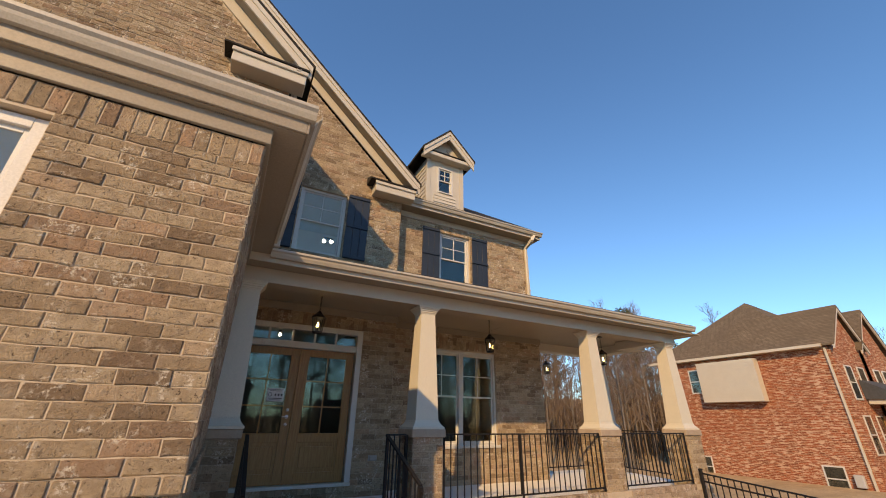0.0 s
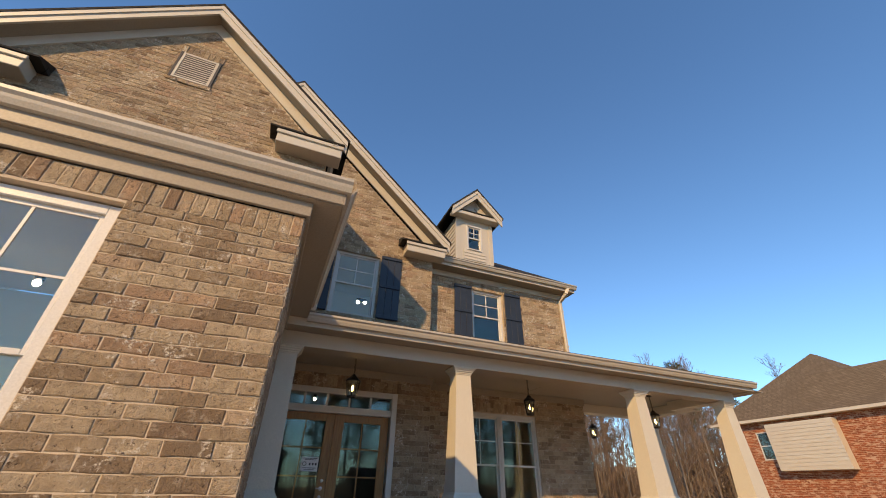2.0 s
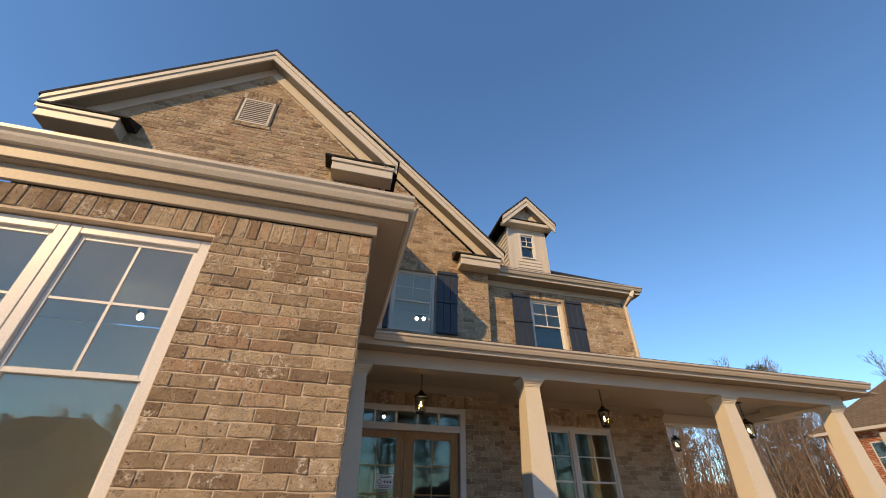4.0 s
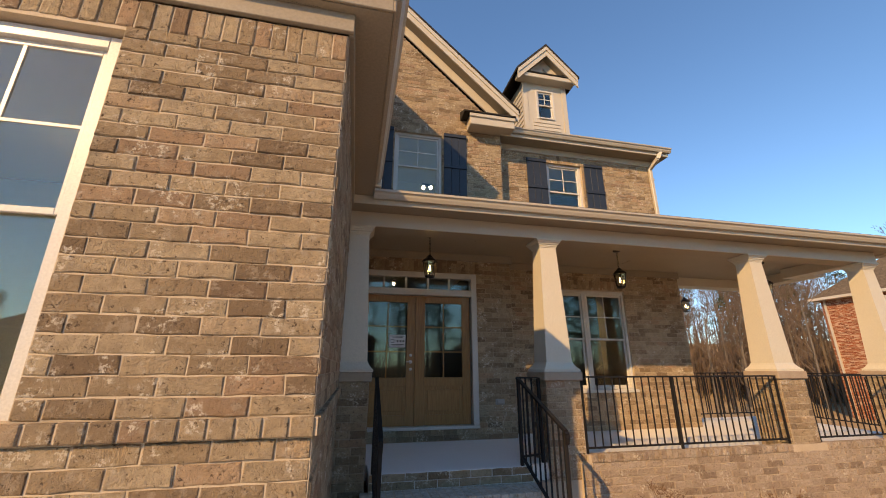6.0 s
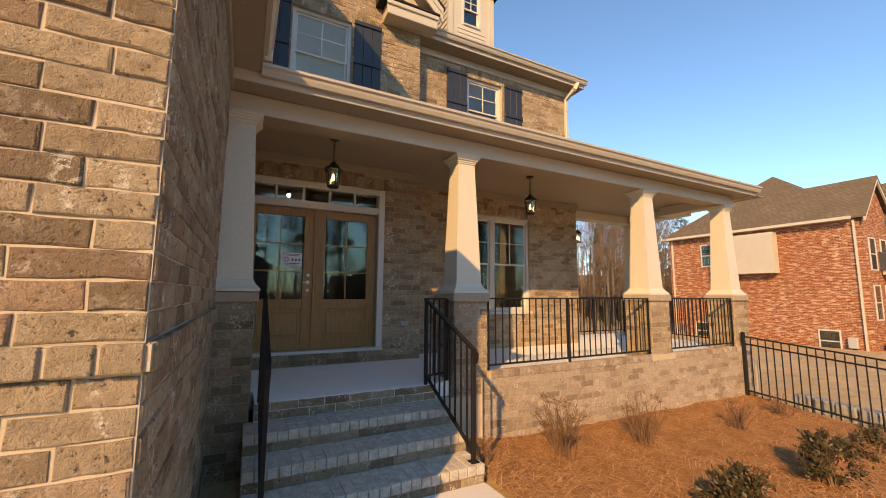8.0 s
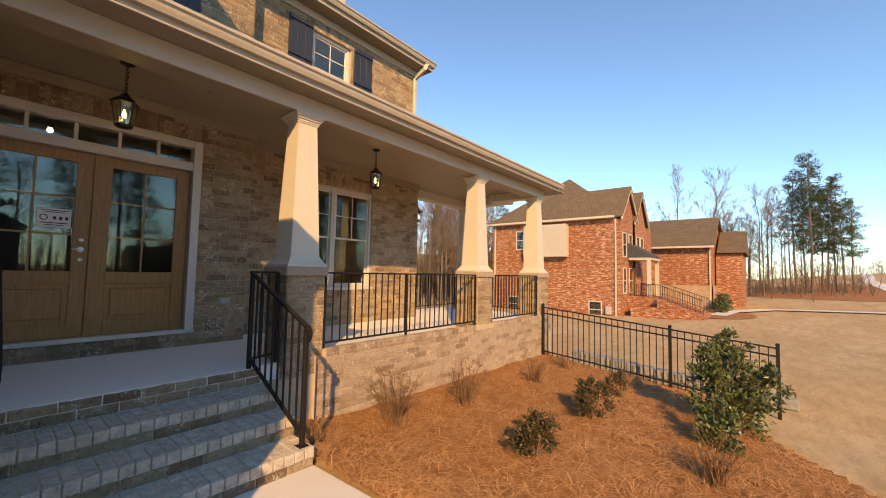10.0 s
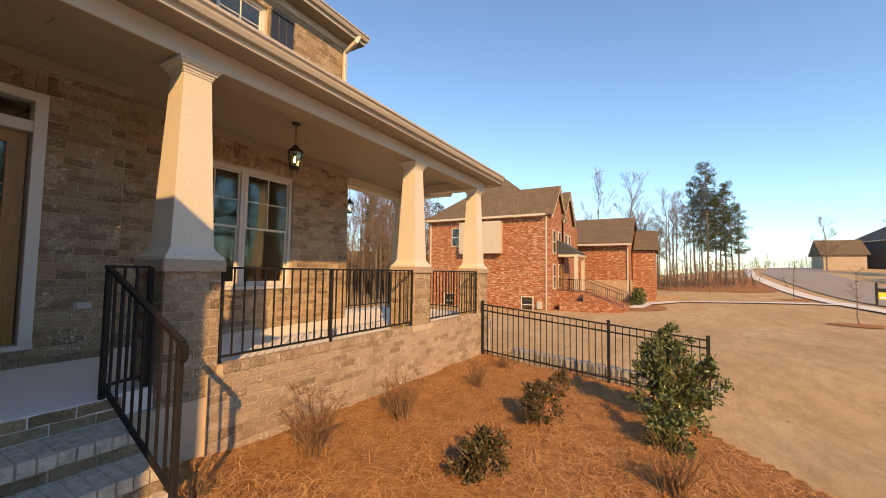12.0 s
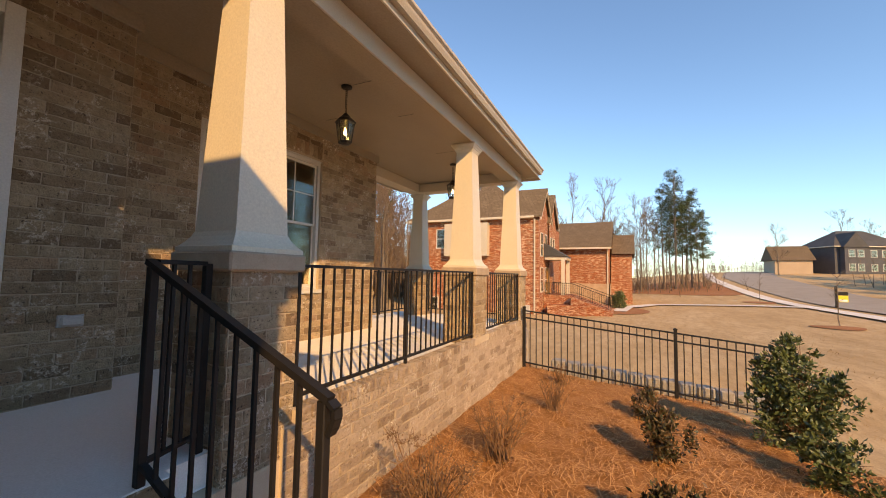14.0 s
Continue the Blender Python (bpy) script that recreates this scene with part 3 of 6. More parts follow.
for x in (-0.22, -0.58, -0.94, -1.6, -2.3):
    vs, fs = [], []
    for i in range(16):
        for k in range(5):
            cx, cy, o = x + i * 0.0125, 2.475 + k * 0.0125 + 0.006 * (i % 2), len(vs)
            vs += [(cx - 0.003, cy - 0.003, 3.9385), (cx + 0.003, cy - 0.003, 3.9385), (cx + 0.003, cy + 0.003, 3.9385), (cx - 0.003, cy + 0.003, 3.9385)]
            fs.append((o, o + 3, o + 2, o + 1))
    raw("perforations", vs, fs, DARK_ROOM, holes)["kind"] = "stuff"
gutter("wing_gutter", "cream aluminium gutter along the wing eave", [("x", EY - 0.075, -8.0, EX + 0.02, 4.175, -1), ("y", EX + 0.075, EY + 0.032, 7.5, 4.174, 1)])
# the wing's hipped roof
wing_v = [(-8.2, 2.43, 4.14), (0.38, 2.43, 4.14), (0.38, 7.5, 4.14), (-2.58, 5.39, 6.80), (-8.2, 5.39, 6.80), (-2.58, 7.5, 6.80)]
wing_roof = raw("wing_roof", wing_v + [(x, y, z - 0.03) for x, y, z in wing_v], [(0, 1, 3, 4), (1, 2, 5, 3), (6, 10, 9, 7), (7, 9, 11, 8), (0, 6, 7, 1), (1, 7, 8, 2), (2, 8, 11, 5), (0, 4, 10, 6)], SHINGLE)
tagged(wing_roof, "dark asphalt shingle roof over the wing", "roof", kind="structure")
# wing windows: three tall units in one opening
for i in range(3):
    window("window_%d" % (i + 1), "tall cream-framed wing window with a four-pane upper light", 0.94, 2.56, pose(-1.05 - 0.47 - 0.945 * i, NY + 0.055, 1.0), (2, 2), 0.075, 0.09, "wing windows", 0.60)
strips("trim_wing_window", "cream casing round the wing windows", "trim", [(-3.895, -1.05, NY + 0.08, NY + 0.16, 3.56, 3.574), (-3.925, -1.035, NY - 0.02, NY + 0.1, 0.95, 0.999)], TRIM)

# ---- the wing's upper gable ----
GX, GY = -2.36, 5.40


def gable_roof(name, apex, tips, y0, y1, wall_y, material=None):
    """Roof planes with rake boards, soffit and dark shingle edge: apex and the two tips in x-z."""
    t = thing(name, "dark shingled gable roof with cream rake boards", "roof", kind="structure")
    for k, tip in enumerate(tips):
        d = Vector((tip[0] - apex[0], tip[1] - apex[1])).normalized()
        n = Vector((-d.y, d.x))
        n = n if n.y > 0 else -n
        A, B = Vector(apex), Vector(tip)
        def quad(lo, hi, ya, yb, mat, nm, end=0.0, up=0.0):
            drop = Vector((0, 1))
            a0, a1 = A + drop * (lo / n.y), A + drop * (hi / n.y)
            E = B + d * end
            pts = [tuple(a0), tuple(a1), tuple(E + drop * (hi / n.y)), tuple(E + drop * (lo / n.y))]
            part(nm, prism(bmesh.new(), pts, "y", ya, yb), mat, t)
        quad(0.0, 0.045, y0 - 0.03, y1, SHINGLE, "roof_slope", 0.05)
        quad(-0.20, -0.003, y0, y0 + 0.035, TRIM, "rake_board")
        quad(-0.085, -0.003, y0 - 0.022, y0 - 0.001, TRIM, "rake_crown")
        quad(-0.16, -0.13, y0 + 0.036, wall_y, SOFFIT, "rake_soffit", -0.2)
        quad(-0.36, -0.165, wall_y - 0.035, wall_y - 0.001, TRIM, "frieze_board", -0.45)
    return t


def eave_return(x0, x1, y0, y1, z0, z1, inner):
    """A boxed eave return with a small shingled slope; inner: the side (+1, -1) of the house's middle."""
    t = thing("eave_return", "cream boxed eave return with a small shingled top", "eave return", "eave returns", "structure")
    part("box_trim", boxes([(x0, x1, y0, y1, z0, z1)], 0.01), TRIM, t)
    part("crown", boxes([(x0 - 0.02, x1 + 0.02, y0 - 0.03, y0 - 0.001, z1 - 0.09, z1 - 0.002)], 0.01), TRIM, t)
    bm = bmesh.new()
    prism(bm, [(y0 - 0.05, z1 + 0.002), (y1, z1 + 0.002), (y1, z1 + 0.22), (y0 - 0.05, z1 + 0.035)], "x", x0 - (0.14 if inner < 0 else 0.03), x1 + (0.14 if inner > 0 else 0.03))
    part("return_roof", bm, SHINGLE, t)
    return t


slope = (9.60 - 7.2) / 2.55
wall = front_wall("wall_wing_gable", "tan brick gable wall with a louvred vent", -5.1, 0.2, GY, 4.3, 7.1,
                  (), 0.2, 0, extra=[(-5.1, 7.1), (0.2, 7.1), (GX, 9.62)], seed=8,
                  limit=lambda z: (-5.1, 0.2) if z < 7.1 else (-5.1 + (z - 7.1) / slope * 1.0, 0.2 - (z - 7.1) / slope * 1.0))
gable_roof("wing_gable_roof", (GX, 10.02), ((-5.35, 7.39), (0.49, 7.39)), 5.10, 12.0, GY)
eave_return(-0.70, 0.42, 5.10, 5.42, 6.96, 7.23, -1)
eave_return(-5.28, -4.15, 5.10, 5.42, 6.93, 7.18, 1)
gutter("gable_gutter", "cream gutter end beside the gable", [("y", 0.345, 5.06, 7.6, 7.30, 1)])
wing_side = tagged(part("wall_wing_upper_side", boxes([(0.0, 0.2, GY + 0.2, 7.63, 4.3, 7.2)]), MORTAR), "tan brick upper side wall", "wall", kind="structure")
lay(wing_side, (0.2, GY, 0), 90, courses(0.0, 2.2, 4.6, 7.2, seed=9))
vent = thing("gable_vent", "cream louvred gable vent in a brick surround", "vent")
part("vent_frame", boxes([(-2.66, -2.615, GY - 0.03, GY - 0.001, 7.99, 8.68), (-2.115, -2.07, GY - 0.03, GY - 0.001, 7.99, 8.68), (-2.614, -2.116, GY - 0.03, GY - 0.001, 8.64, 8.68), (-2.614, -2.116, GY - 0.03, GY - 0.001, 7.99, 8.03)], 0.004), TRIM, vent)
for x in (-2.70, -2.069):
    part("vent_reveal", boxes([(x, x + 0.039, GY - 0.034, GY - 0.001, 7.975, 8.69)], 0.003), DARK_ROOM, vent, "near-black strip along the vent edge")
part("vent_backing", boxes([(-2.612, -2.118, GY - 0.018, GY - 0.014, 8.032, 8.638)]), DARK_ROOM, vent)
for i in range(11):
    z = 8.05 + i * 0.054
    part("slat", prism(bmesh.new(), [(GY - 0.028, z), (GY - 0.024, z), (GY - 0.019, z + 0.026), (GY - 0.022, z + 0.026)], "x", -2.61, -2.12), TRIM, vent)
soldier(wall, (0, GY - 0.014, 0), 0, -2.72, -2.01, 8.69, 0.19)
soldier(wall, (0, GY - 0.02, 0), 0, -2.72, -2.01, 7.90, 0.08, 0.2)

# ---- the main block, upper storey ----
AY, BY = 7.63, 7.90
upA = (0.86, 1.865, 5.05, 6.575)
wallA = front_wall("wall_main_gable", "tan brick upper wall under the tall gable", 0.2, 3.2, AY, 4.0, 6.95, [upA], 0.25, 0, seed=10,
                   extra=[(-4.6, 6.95), (3.2, 6.95), (-0.85, 10.75)], limit=lambda z: (0.2, 3.2) if z < 6.95 else (-4.2 + (z - 6.95), 3.2 - (z - 6.95) * 1.066))
soldier(wallA, (0, AY, 0), 0, 0.78, 1.95, 6.585, 0.19)
corner = tagged(part("wall_main_corner", boxes([(3.0, 3.2, AY + 0.25, BY + 0.2, 4.0, 6.95)]), MORTAR), "tan brick return beside the gable", "wall", kind="structure")
lay(corner, (3.2, AY, 0), 90, courses(0.0, 0.27, 4.0, 6.9, seed=11))
gable_roof("main_gable_roof", (-0.85, 11.32), ((-5.2, 7.09), (3.53, 7.22)), 7.30, 13.0, AY)
eave_return(2.42, 3.42, 7.30, AY, 6.76, 7.02, -1)
upB = (4.43, 5.33, 5.0, 6.40)
wallB = front_wall("wall_main_set_back", "tan brick upper wall set back beside the gable", 3.2, 7.3, BY, 4.0, 6.72, [upB], 0.25, 0, seed=12)
soldier(wallB, (0, BY, 0), 0, 4.35, 5.41, 6.41, 0.19)
strips("trim_main_eave", "cream soffit, frieze and fascia of the main eave", "trim",
       [(3.2, 7.34, BY - 0.03, BY - 0.001, 6.60, 6.745), (3.2, 7.55, 7.552, 7.575, 6.74, 6.92)], TRIM)
tagged(part("main_soffit", boxes([(3.2, 7.55, 7.577, BY + 0.3, 6.746, 6.78)]), SOFFIT), "tan soffit under the main eave", "soffit", kind="structure")
gutter("main_gutter", "cream gutter along the main eave", [("x", 7.445, 3.42, 7.58, 6.93, -1)])
bm = bmesh.new()
prism(bm, [(7.50, 6.932), (7.50, 6.955), (12.0, 10.1), (12.0, 10.0)], "x", 3.0, 7.56)
tagged(part("main_roof", bm, SHINGLE), "dark shingle roof above the set-back wall", "roof", kind="structure")
tagged(part("wall_main_side", boxes([(7.08, 7.3, BY + 0.25, 15.0, 0.0, 6.74), (-5.0, 7.3, 15.0, 15.2, 0.0, 10.0)]), MORTAR), "tan brick side of the main block", "wall", kind="structure")
dsp = thing("downspout", "cream downspout with an elbow at the eave", "downspout")
bm = bmesh.new()
bar(bm, (7.30, 7.52, 6.82), (7.24, 7.56, 6.66), 0.07, 0.09)
bar(bm, (7.24, 7.56, 6.66), (7.22, 7.84, 6.52), 0.07, 0.09)
part("elbow", bm, TRIM, dsp)
part("pipe", boxes([(7.18, 7.265, 7.81, 7.885, 4.5, 6.54)], 0.012), TRIM, dsp)
for z in (6.2, 5.2):
    part("strap", boxes([(7.17, 7.275, 7.804, 7.809, z, z + 0.03)]), TRIM, dsp)

window("window_4", "white double-hung upper window with dark glass", upA[1] - upA[0], upA[3] - upA[2], pose((upA[0] + upA[1]) / 2, AY + 0.05, upA[2]), (2, 2), 0.06, 0.12, "upper windows")
window("window_5", "white double-hung upper window with dark glass", upB[1] - upB[0], upB[3] - upB[2], pose((upB[0] + upB[1]) / 2, BY + 0.05, upB[2]), (2, 2), 0.06, 0.12, "upper windows")
for x, y, h in ((0.58, AY, 1.58), (2.15, AY, 1.58), (4.16, BY, 1.45), (5.63, BY, 1.45)):
    shutter(pose(x, y - 0.015, upA[2] if y == AY else upB[2]), 0.50 if y == AY else 0.49, h)

# dormer
dorm = thing("dormer", "cream-sided dormer with a small gable roof", "dormer", kind="structure")
DX0, DX1, DY = 4.08, 5.24, 8.10
part("dormer_wall", panels(bmesh.new(), DX0, DX1, 7.2, 8.86, [(4.44, 4.88, 7.76, 8.58)], DY, DY + 0.1), TRIM, dorm)
part("dormer_body", boxes([(DX0 + 0.03, DX0 + 0.1, DY + 0.1, 10.6, 7.2, 8.86), (DX1 - 0.1, DX1 - 0.03, DY + 0.1, 10.6, 7.2, 8.86)]), TRIM, dorm)
for i in range(11):
    z = 7.3 + i * 0.14
    part("lap_board", prism(bmesh.new(), [(DX0 + 0.028, z), (DX0 - 0.004, z), (DX0 + 0.018, z + 0.15), (DX0 + 0.028, z + 0.15)], "y", DY + 0.08, 10.4), TRIM, dorm)
for i in range(3):
    part("lap_board", prism(bmesh.new(), [(DY - 0.001, 7.42 + i * 0.1), (DY - 0.018, 7.42 + i * 0.1), (DY - 0.006, 7.515 + i * 0.1), (DY - 0.001, 7.515 + i * 0.1)], "x", 4.3, 5.02), TRIM, dorm)
part("corner_board", boxes([(DX0 - 0.02, DX0 + 0.1, DY - 0.02, DY - 0.001, 7.2, 8.86), (DX1 - 0.1, DX1 + 0.02, DY - 0.02, DY - 0.001, 7.2, 8.86)]), TRIM, dorm)
bm = bmesh.new()
prism(bm, [(DX0 - 0.1, 8.86), (DX1 + 0.1, 8.86), (4.66, 9.52)], "y", DY - 0.02, DY + 0.06)
part("dormer_tympanum", bm, TRIM, dorm)
part("dormer_ledge", boxes([(DX0 - 0.2, DX1 + 0.2, DY - 0.24, DY + 0.02, 8.78, 8.90)], 0.012), TRIM, dorm)
part("dormer_ledge_roof", boxes([(DX0 - 0.22, DX1 + 0.22, DY - 0.26, DY + 0.02, 8.902, 8.93)]), SHINGLE, dorm)
gable_roof("dormer_roof", (4.66, 9.76), ((DX0 - 0.24, 8.92), (DX1 + 0.24, 8.92)), DY - 0.28, 10.6, DY - 0.02)
window("window_6", "small white dormer window with dark glass", 0.50, 0.86, pose(4.66, DY - 0.015, 7.74), (2, 2), 0.05, 0.09)

# ---- the porch ----
PZ = 0.63
COPE = 0.725
FY = 5.44
slab("floor", [(0.555, 5.472), (2.56, 5.472), (2.56, FY + 0.12), (9.9, FY + 0.12), (10.35, 8.0), (10.35, 9.0), (0.0, 9.0), (0.0, 5.98), (0.555, 5.98)], 0.45, PZ, PORCH_FLOOR, "smooth pale concrete porch floor", "floor", 0.006)
porch_wall = front_wall("wall_porch", "sunlit tan brick porch foundation wall", 3.2, 9.72, FY, -0.9, 0.63, (), 0.3, 260, prefer=lambda r: r[0] + 0.3 * abs(r[1]), seed=20, bottom=-0.432)
def washed(ob):
    """Gives a wall's bricks the paler, mortar-washed finish."""
    for c in [ob, *ob.children]:
        if c.type == "MESH" and c.name.startswith("brick"):
            c.material_slots[0].link = "OBJECT"
            c.material_slots[0].material = WASHED_BRICK


washed(porch_wall)
cap = thing("porch_coping", "rowlock brick coping along the porch wall", "coping", kind="structure")
for i in range(64):
    x = 3.34 + i * 0.0925
    if 6.56 < x < 7.2 or x > 9.1:
        continue
    part("brick", box(bmesh.new(), x, x + 0.082, FY - 0.016 - rng.uniform(0, 0.004), FY + 0.11, 0.634, COPE, bevel=0.006), WASHED_BRICK, cap)
tagged(part("porch_coping_core", boxes([(3.3, 9.7, FY, FY + 0.1, 0.6305, COPE - 0.006)]), MORTAR), "sandy mortar bed of the coping", "coping", kind="structure")
tagged(part("wall_porch_end", boxes([(9.72, 9.92, FY + 0.0, 9.0, -1.2, 0.445), (0.0, 9.9, 8.9, 9.0, -1.2, 0.445)]), MORTAR), "brick end wall of the porch", "wall", kind="structure")

CAP_STONE = speckled("brown_cap_brick", (0.34, 0.265, 0.19), (0.42, 0.335, 0.245), 9.0, 0.9, 120.0, 0.4, spec=0.2)


def pier(cx, cy, half, z0, singles):
    t = thing("brick_pier", "square tan brick pier with a brick cap under a column", "pier", "porch piers")
    a = half - 0.03
    part("pier_core", boxes([(cx - a, cx + a, cy - a, cy + a, z0, 1.62)]), MORTAR, t)
    for k, (ox, oy) in enumerate(((cx - a, cy - a), (cx + a, cy - a), (cx + a, cy + a), (cx - a, cy + a))):
        lay(t, (ox, oy, 0), 90 * k, courses(0.0, 2 * a, 1.62 - 0.0885 * int((1.62 - z0) / 0.0885), 1.62, seed=30 + k), 400)
    part("cap", box(bmesh.new(), cx - half - 0.005, cx + half + 0.005, cy - half - 0.005, cy + half + 0.005, 1.621, 1.735, bevel=0.012), CAP_STONE, t)
    return t


def column(cx, cy):
    t = thing("porch_column", "tapered square cream porch column with flared base", "column", "porch columns")
    part("plinth", frustum(bmesh.new(), cx, cy, [(1.736, 0.262), (1.765, 0.262), (1.772, 0.25), (1.80, 0.225), (1.83, 0.205), (1.86, 0.193)]), COLUMN_PAINT, t)
    part("shaft", frustum(bmesh.new(), cx, cy, [(1.861, 0.19), (3.53, 0.127)]), COLUMN_PAINT, t)
    part("capital", frustum(bmesh.new(), cx, cy, [(3.515, 0.136), (3.532, 0.138), (3.536, 0.145), (3.558, 0.148), (3.563, 0.162), (3.585, 0.167), (3.59, 0.180), (3.608, 0.186), (3.612, 0.198), (3.639, 0.198)]), COLUMN_PAINT, t)
    return t


CY = 5.72
COLS = [(0.285, CY, 0.25), (3.055, CY, 0.275), (6.91, CY, 0.28), (9.48, CY, 0.28), (10.0, 8.25, 0.28)]
for i, (cx, cy, half) in enumerate(COLS):
    pier(cx, cy, half, -0.45 if i < 4 else PZ, 0)
    column(cx, cy)

strips("porch_beam", "cream boxed beam over the porch columns", "beam",
       [(0.0, 9.70, 5.555, 5.580, 3.64, 3.843), (9.35, 9.65, 5.885, 7.0, 3.642, 3.843), (9.651, 9.98, 6.6, 8.09, 3.6415, 3.843), (7.37, 10.2, 8.10, 8.40, 3.641, 3.843)], TRIM)
# Separate darker box: the downward face's shade is given by its colour.
strips("porch_beam_soffit", "underside of the porch beam in the darker shade-toned tan", "beam", [(0.0, 9.70, 5.581, 5.88, 3.643, 3.843)], SOFFIT)
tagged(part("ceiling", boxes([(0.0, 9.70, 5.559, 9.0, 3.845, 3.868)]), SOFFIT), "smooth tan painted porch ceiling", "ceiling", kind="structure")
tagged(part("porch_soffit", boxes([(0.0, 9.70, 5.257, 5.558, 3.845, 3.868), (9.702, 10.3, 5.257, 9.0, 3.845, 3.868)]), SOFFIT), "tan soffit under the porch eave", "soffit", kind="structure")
strips("trim_porch_fascia", "cream fascia behind the porch gutter", "trim", [(0.0, 9.96, 5.232, 5.255, 3.83, 4.00), (9.962, 9.985, 5.257, 9.0, 3.83, 4.00)], TRIM)
gutter("porch_gutter", "cream gutter along the porch roof", [("x", 5.125, 0.43, 10.0, 4.005, -1)])
bm = bmesh.new()
prism(bm, [(5.18, 4.007), (5.18, 4.035), (7.66, 4.78), (7.66, 4.70)], "x", 0.2, 9.98)
prism(bm, [(7.66, 4.70), (7.66, 4.78), (9.1, 4.6), (9.1, 4.5)], "x", 7.3, 10.3)
tagged(part("porch_roof", bm, SHINGLE), "dark shingle porch roof", "roof", kind="structure")
part("porch_gutter_stub", boxes([(0.44, 0.52, 5.10, 5.17, 4.02, 4.26)], 0.01), TRIM, bpy.data.objects["porch_gutter"])
tick = thing("ceiling_joint", "short dark joints between ceiling boards", "ceiling joint", kind="structure")
for x, y in ((4.9, 5.95), (5.9, 5.95), (5.6, 7.0), (2.2, 6.1), (7.6, 6.2)):
    part("joint", boxes([(x, x + 0.006, y, y + 0.42, 3.8425, 3.8445)]), DARK_ROOM, tick)

tagged(part("wall_porch_infill", boxes([(2.56, 3.2, FY + 0.02, FY + 0.2, -0.5, 0.445)]), MORTAR), "sandy mortared foundation beside the steps", "wall", kind="structure")
# porch back walls
DYW, WYW = 7.33, 7.74
DOOR = (0.265, 2.455, 0.81, 3.46)
wall_door = front_wall("wall_door", "tan brick wall round the entrance in shade", 0.0, 3.14, DYW, 0.45, 3.835, [DOOR], 0.3, 240, prefer=lambda r: -r[0], seed=40, bottom=0.634)
WIN1 = (4.0, 5.905, 1.36, 3.345)
wall_win = front_wall("wall_window", "tan brick wall round the porch window in shade", 3.14, 7.33, WYW, 0.45, 3.835, [WIN1], 0.3, 240, prefer=lambda r: r[0], seed=41, bottom=0.634)
tagged(part("wall_porch_return", boxes([(2.94, 3.14, DYW + 0.3, WYW + 0.3, 0.45, 3.835), (7.13, 7.33, WYW + 0.3, 9.0, 0.45, 3.835)]), MORTAR), "tan brick return of the porch wall", "wall", kind="structure")
ret = bpy.data.objects["wall_porch_return"]
lay(ret, (3.14, DYW, 0), 90, courses(0.0, 0.41, 0.634, 3.705, seed=42))
lay(ret, (7.33, WYW, 0), 90, courses(0.0, 1.2, 0.634, 3.705, seed=43))
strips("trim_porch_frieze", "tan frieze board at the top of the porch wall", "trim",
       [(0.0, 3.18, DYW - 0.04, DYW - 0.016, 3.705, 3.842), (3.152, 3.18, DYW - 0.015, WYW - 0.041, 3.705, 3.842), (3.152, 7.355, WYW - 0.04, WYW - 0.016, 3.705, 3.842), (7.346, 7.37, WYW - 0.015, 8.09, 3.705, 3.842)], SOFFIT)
soldier(wall_win, (0, WYW - 0.02, 0), 0, 3.15, 7.33, 1.225, 0.078, 0.112)
soldier(wall_door, (0, DYW - 0.02, 0), 0, 2.47, 3.14, 1.225, 0.078, 0.112)
soldier(wall_win, (0, WYW - 0.004, 0), 0, 3.94, 5.965, 3.365, 0.19)
soldier(wall_door, (0, DYW - 0.004, 0), 0, 0.2, 2.52, 3.475, 0.19)
soldier(wall_door, (0, DYW - 0.02, 0), 0, 0.26, 2.50, 0.725, 0.078, 0.112)
for i in range(2):
    window("window_%d" % (7 + i), "white double-hung porch window with six dark panes", 0.945, 1.95, pose(4.48 + 0.945 * i, WYW + 0.03, 1.37), (2, 2), 0.055, 0.11, "porch windows")
strips("trim_porch_window", "white sill and head of the porch window", "trim", [(3.97, 5.935, WYW - 0.05, WYW + 0.06, 1.315, 1.368), (4.0, 5.905, WYW + 0.02, WYW + 0.12, 3.322, 3.344)], SASH)


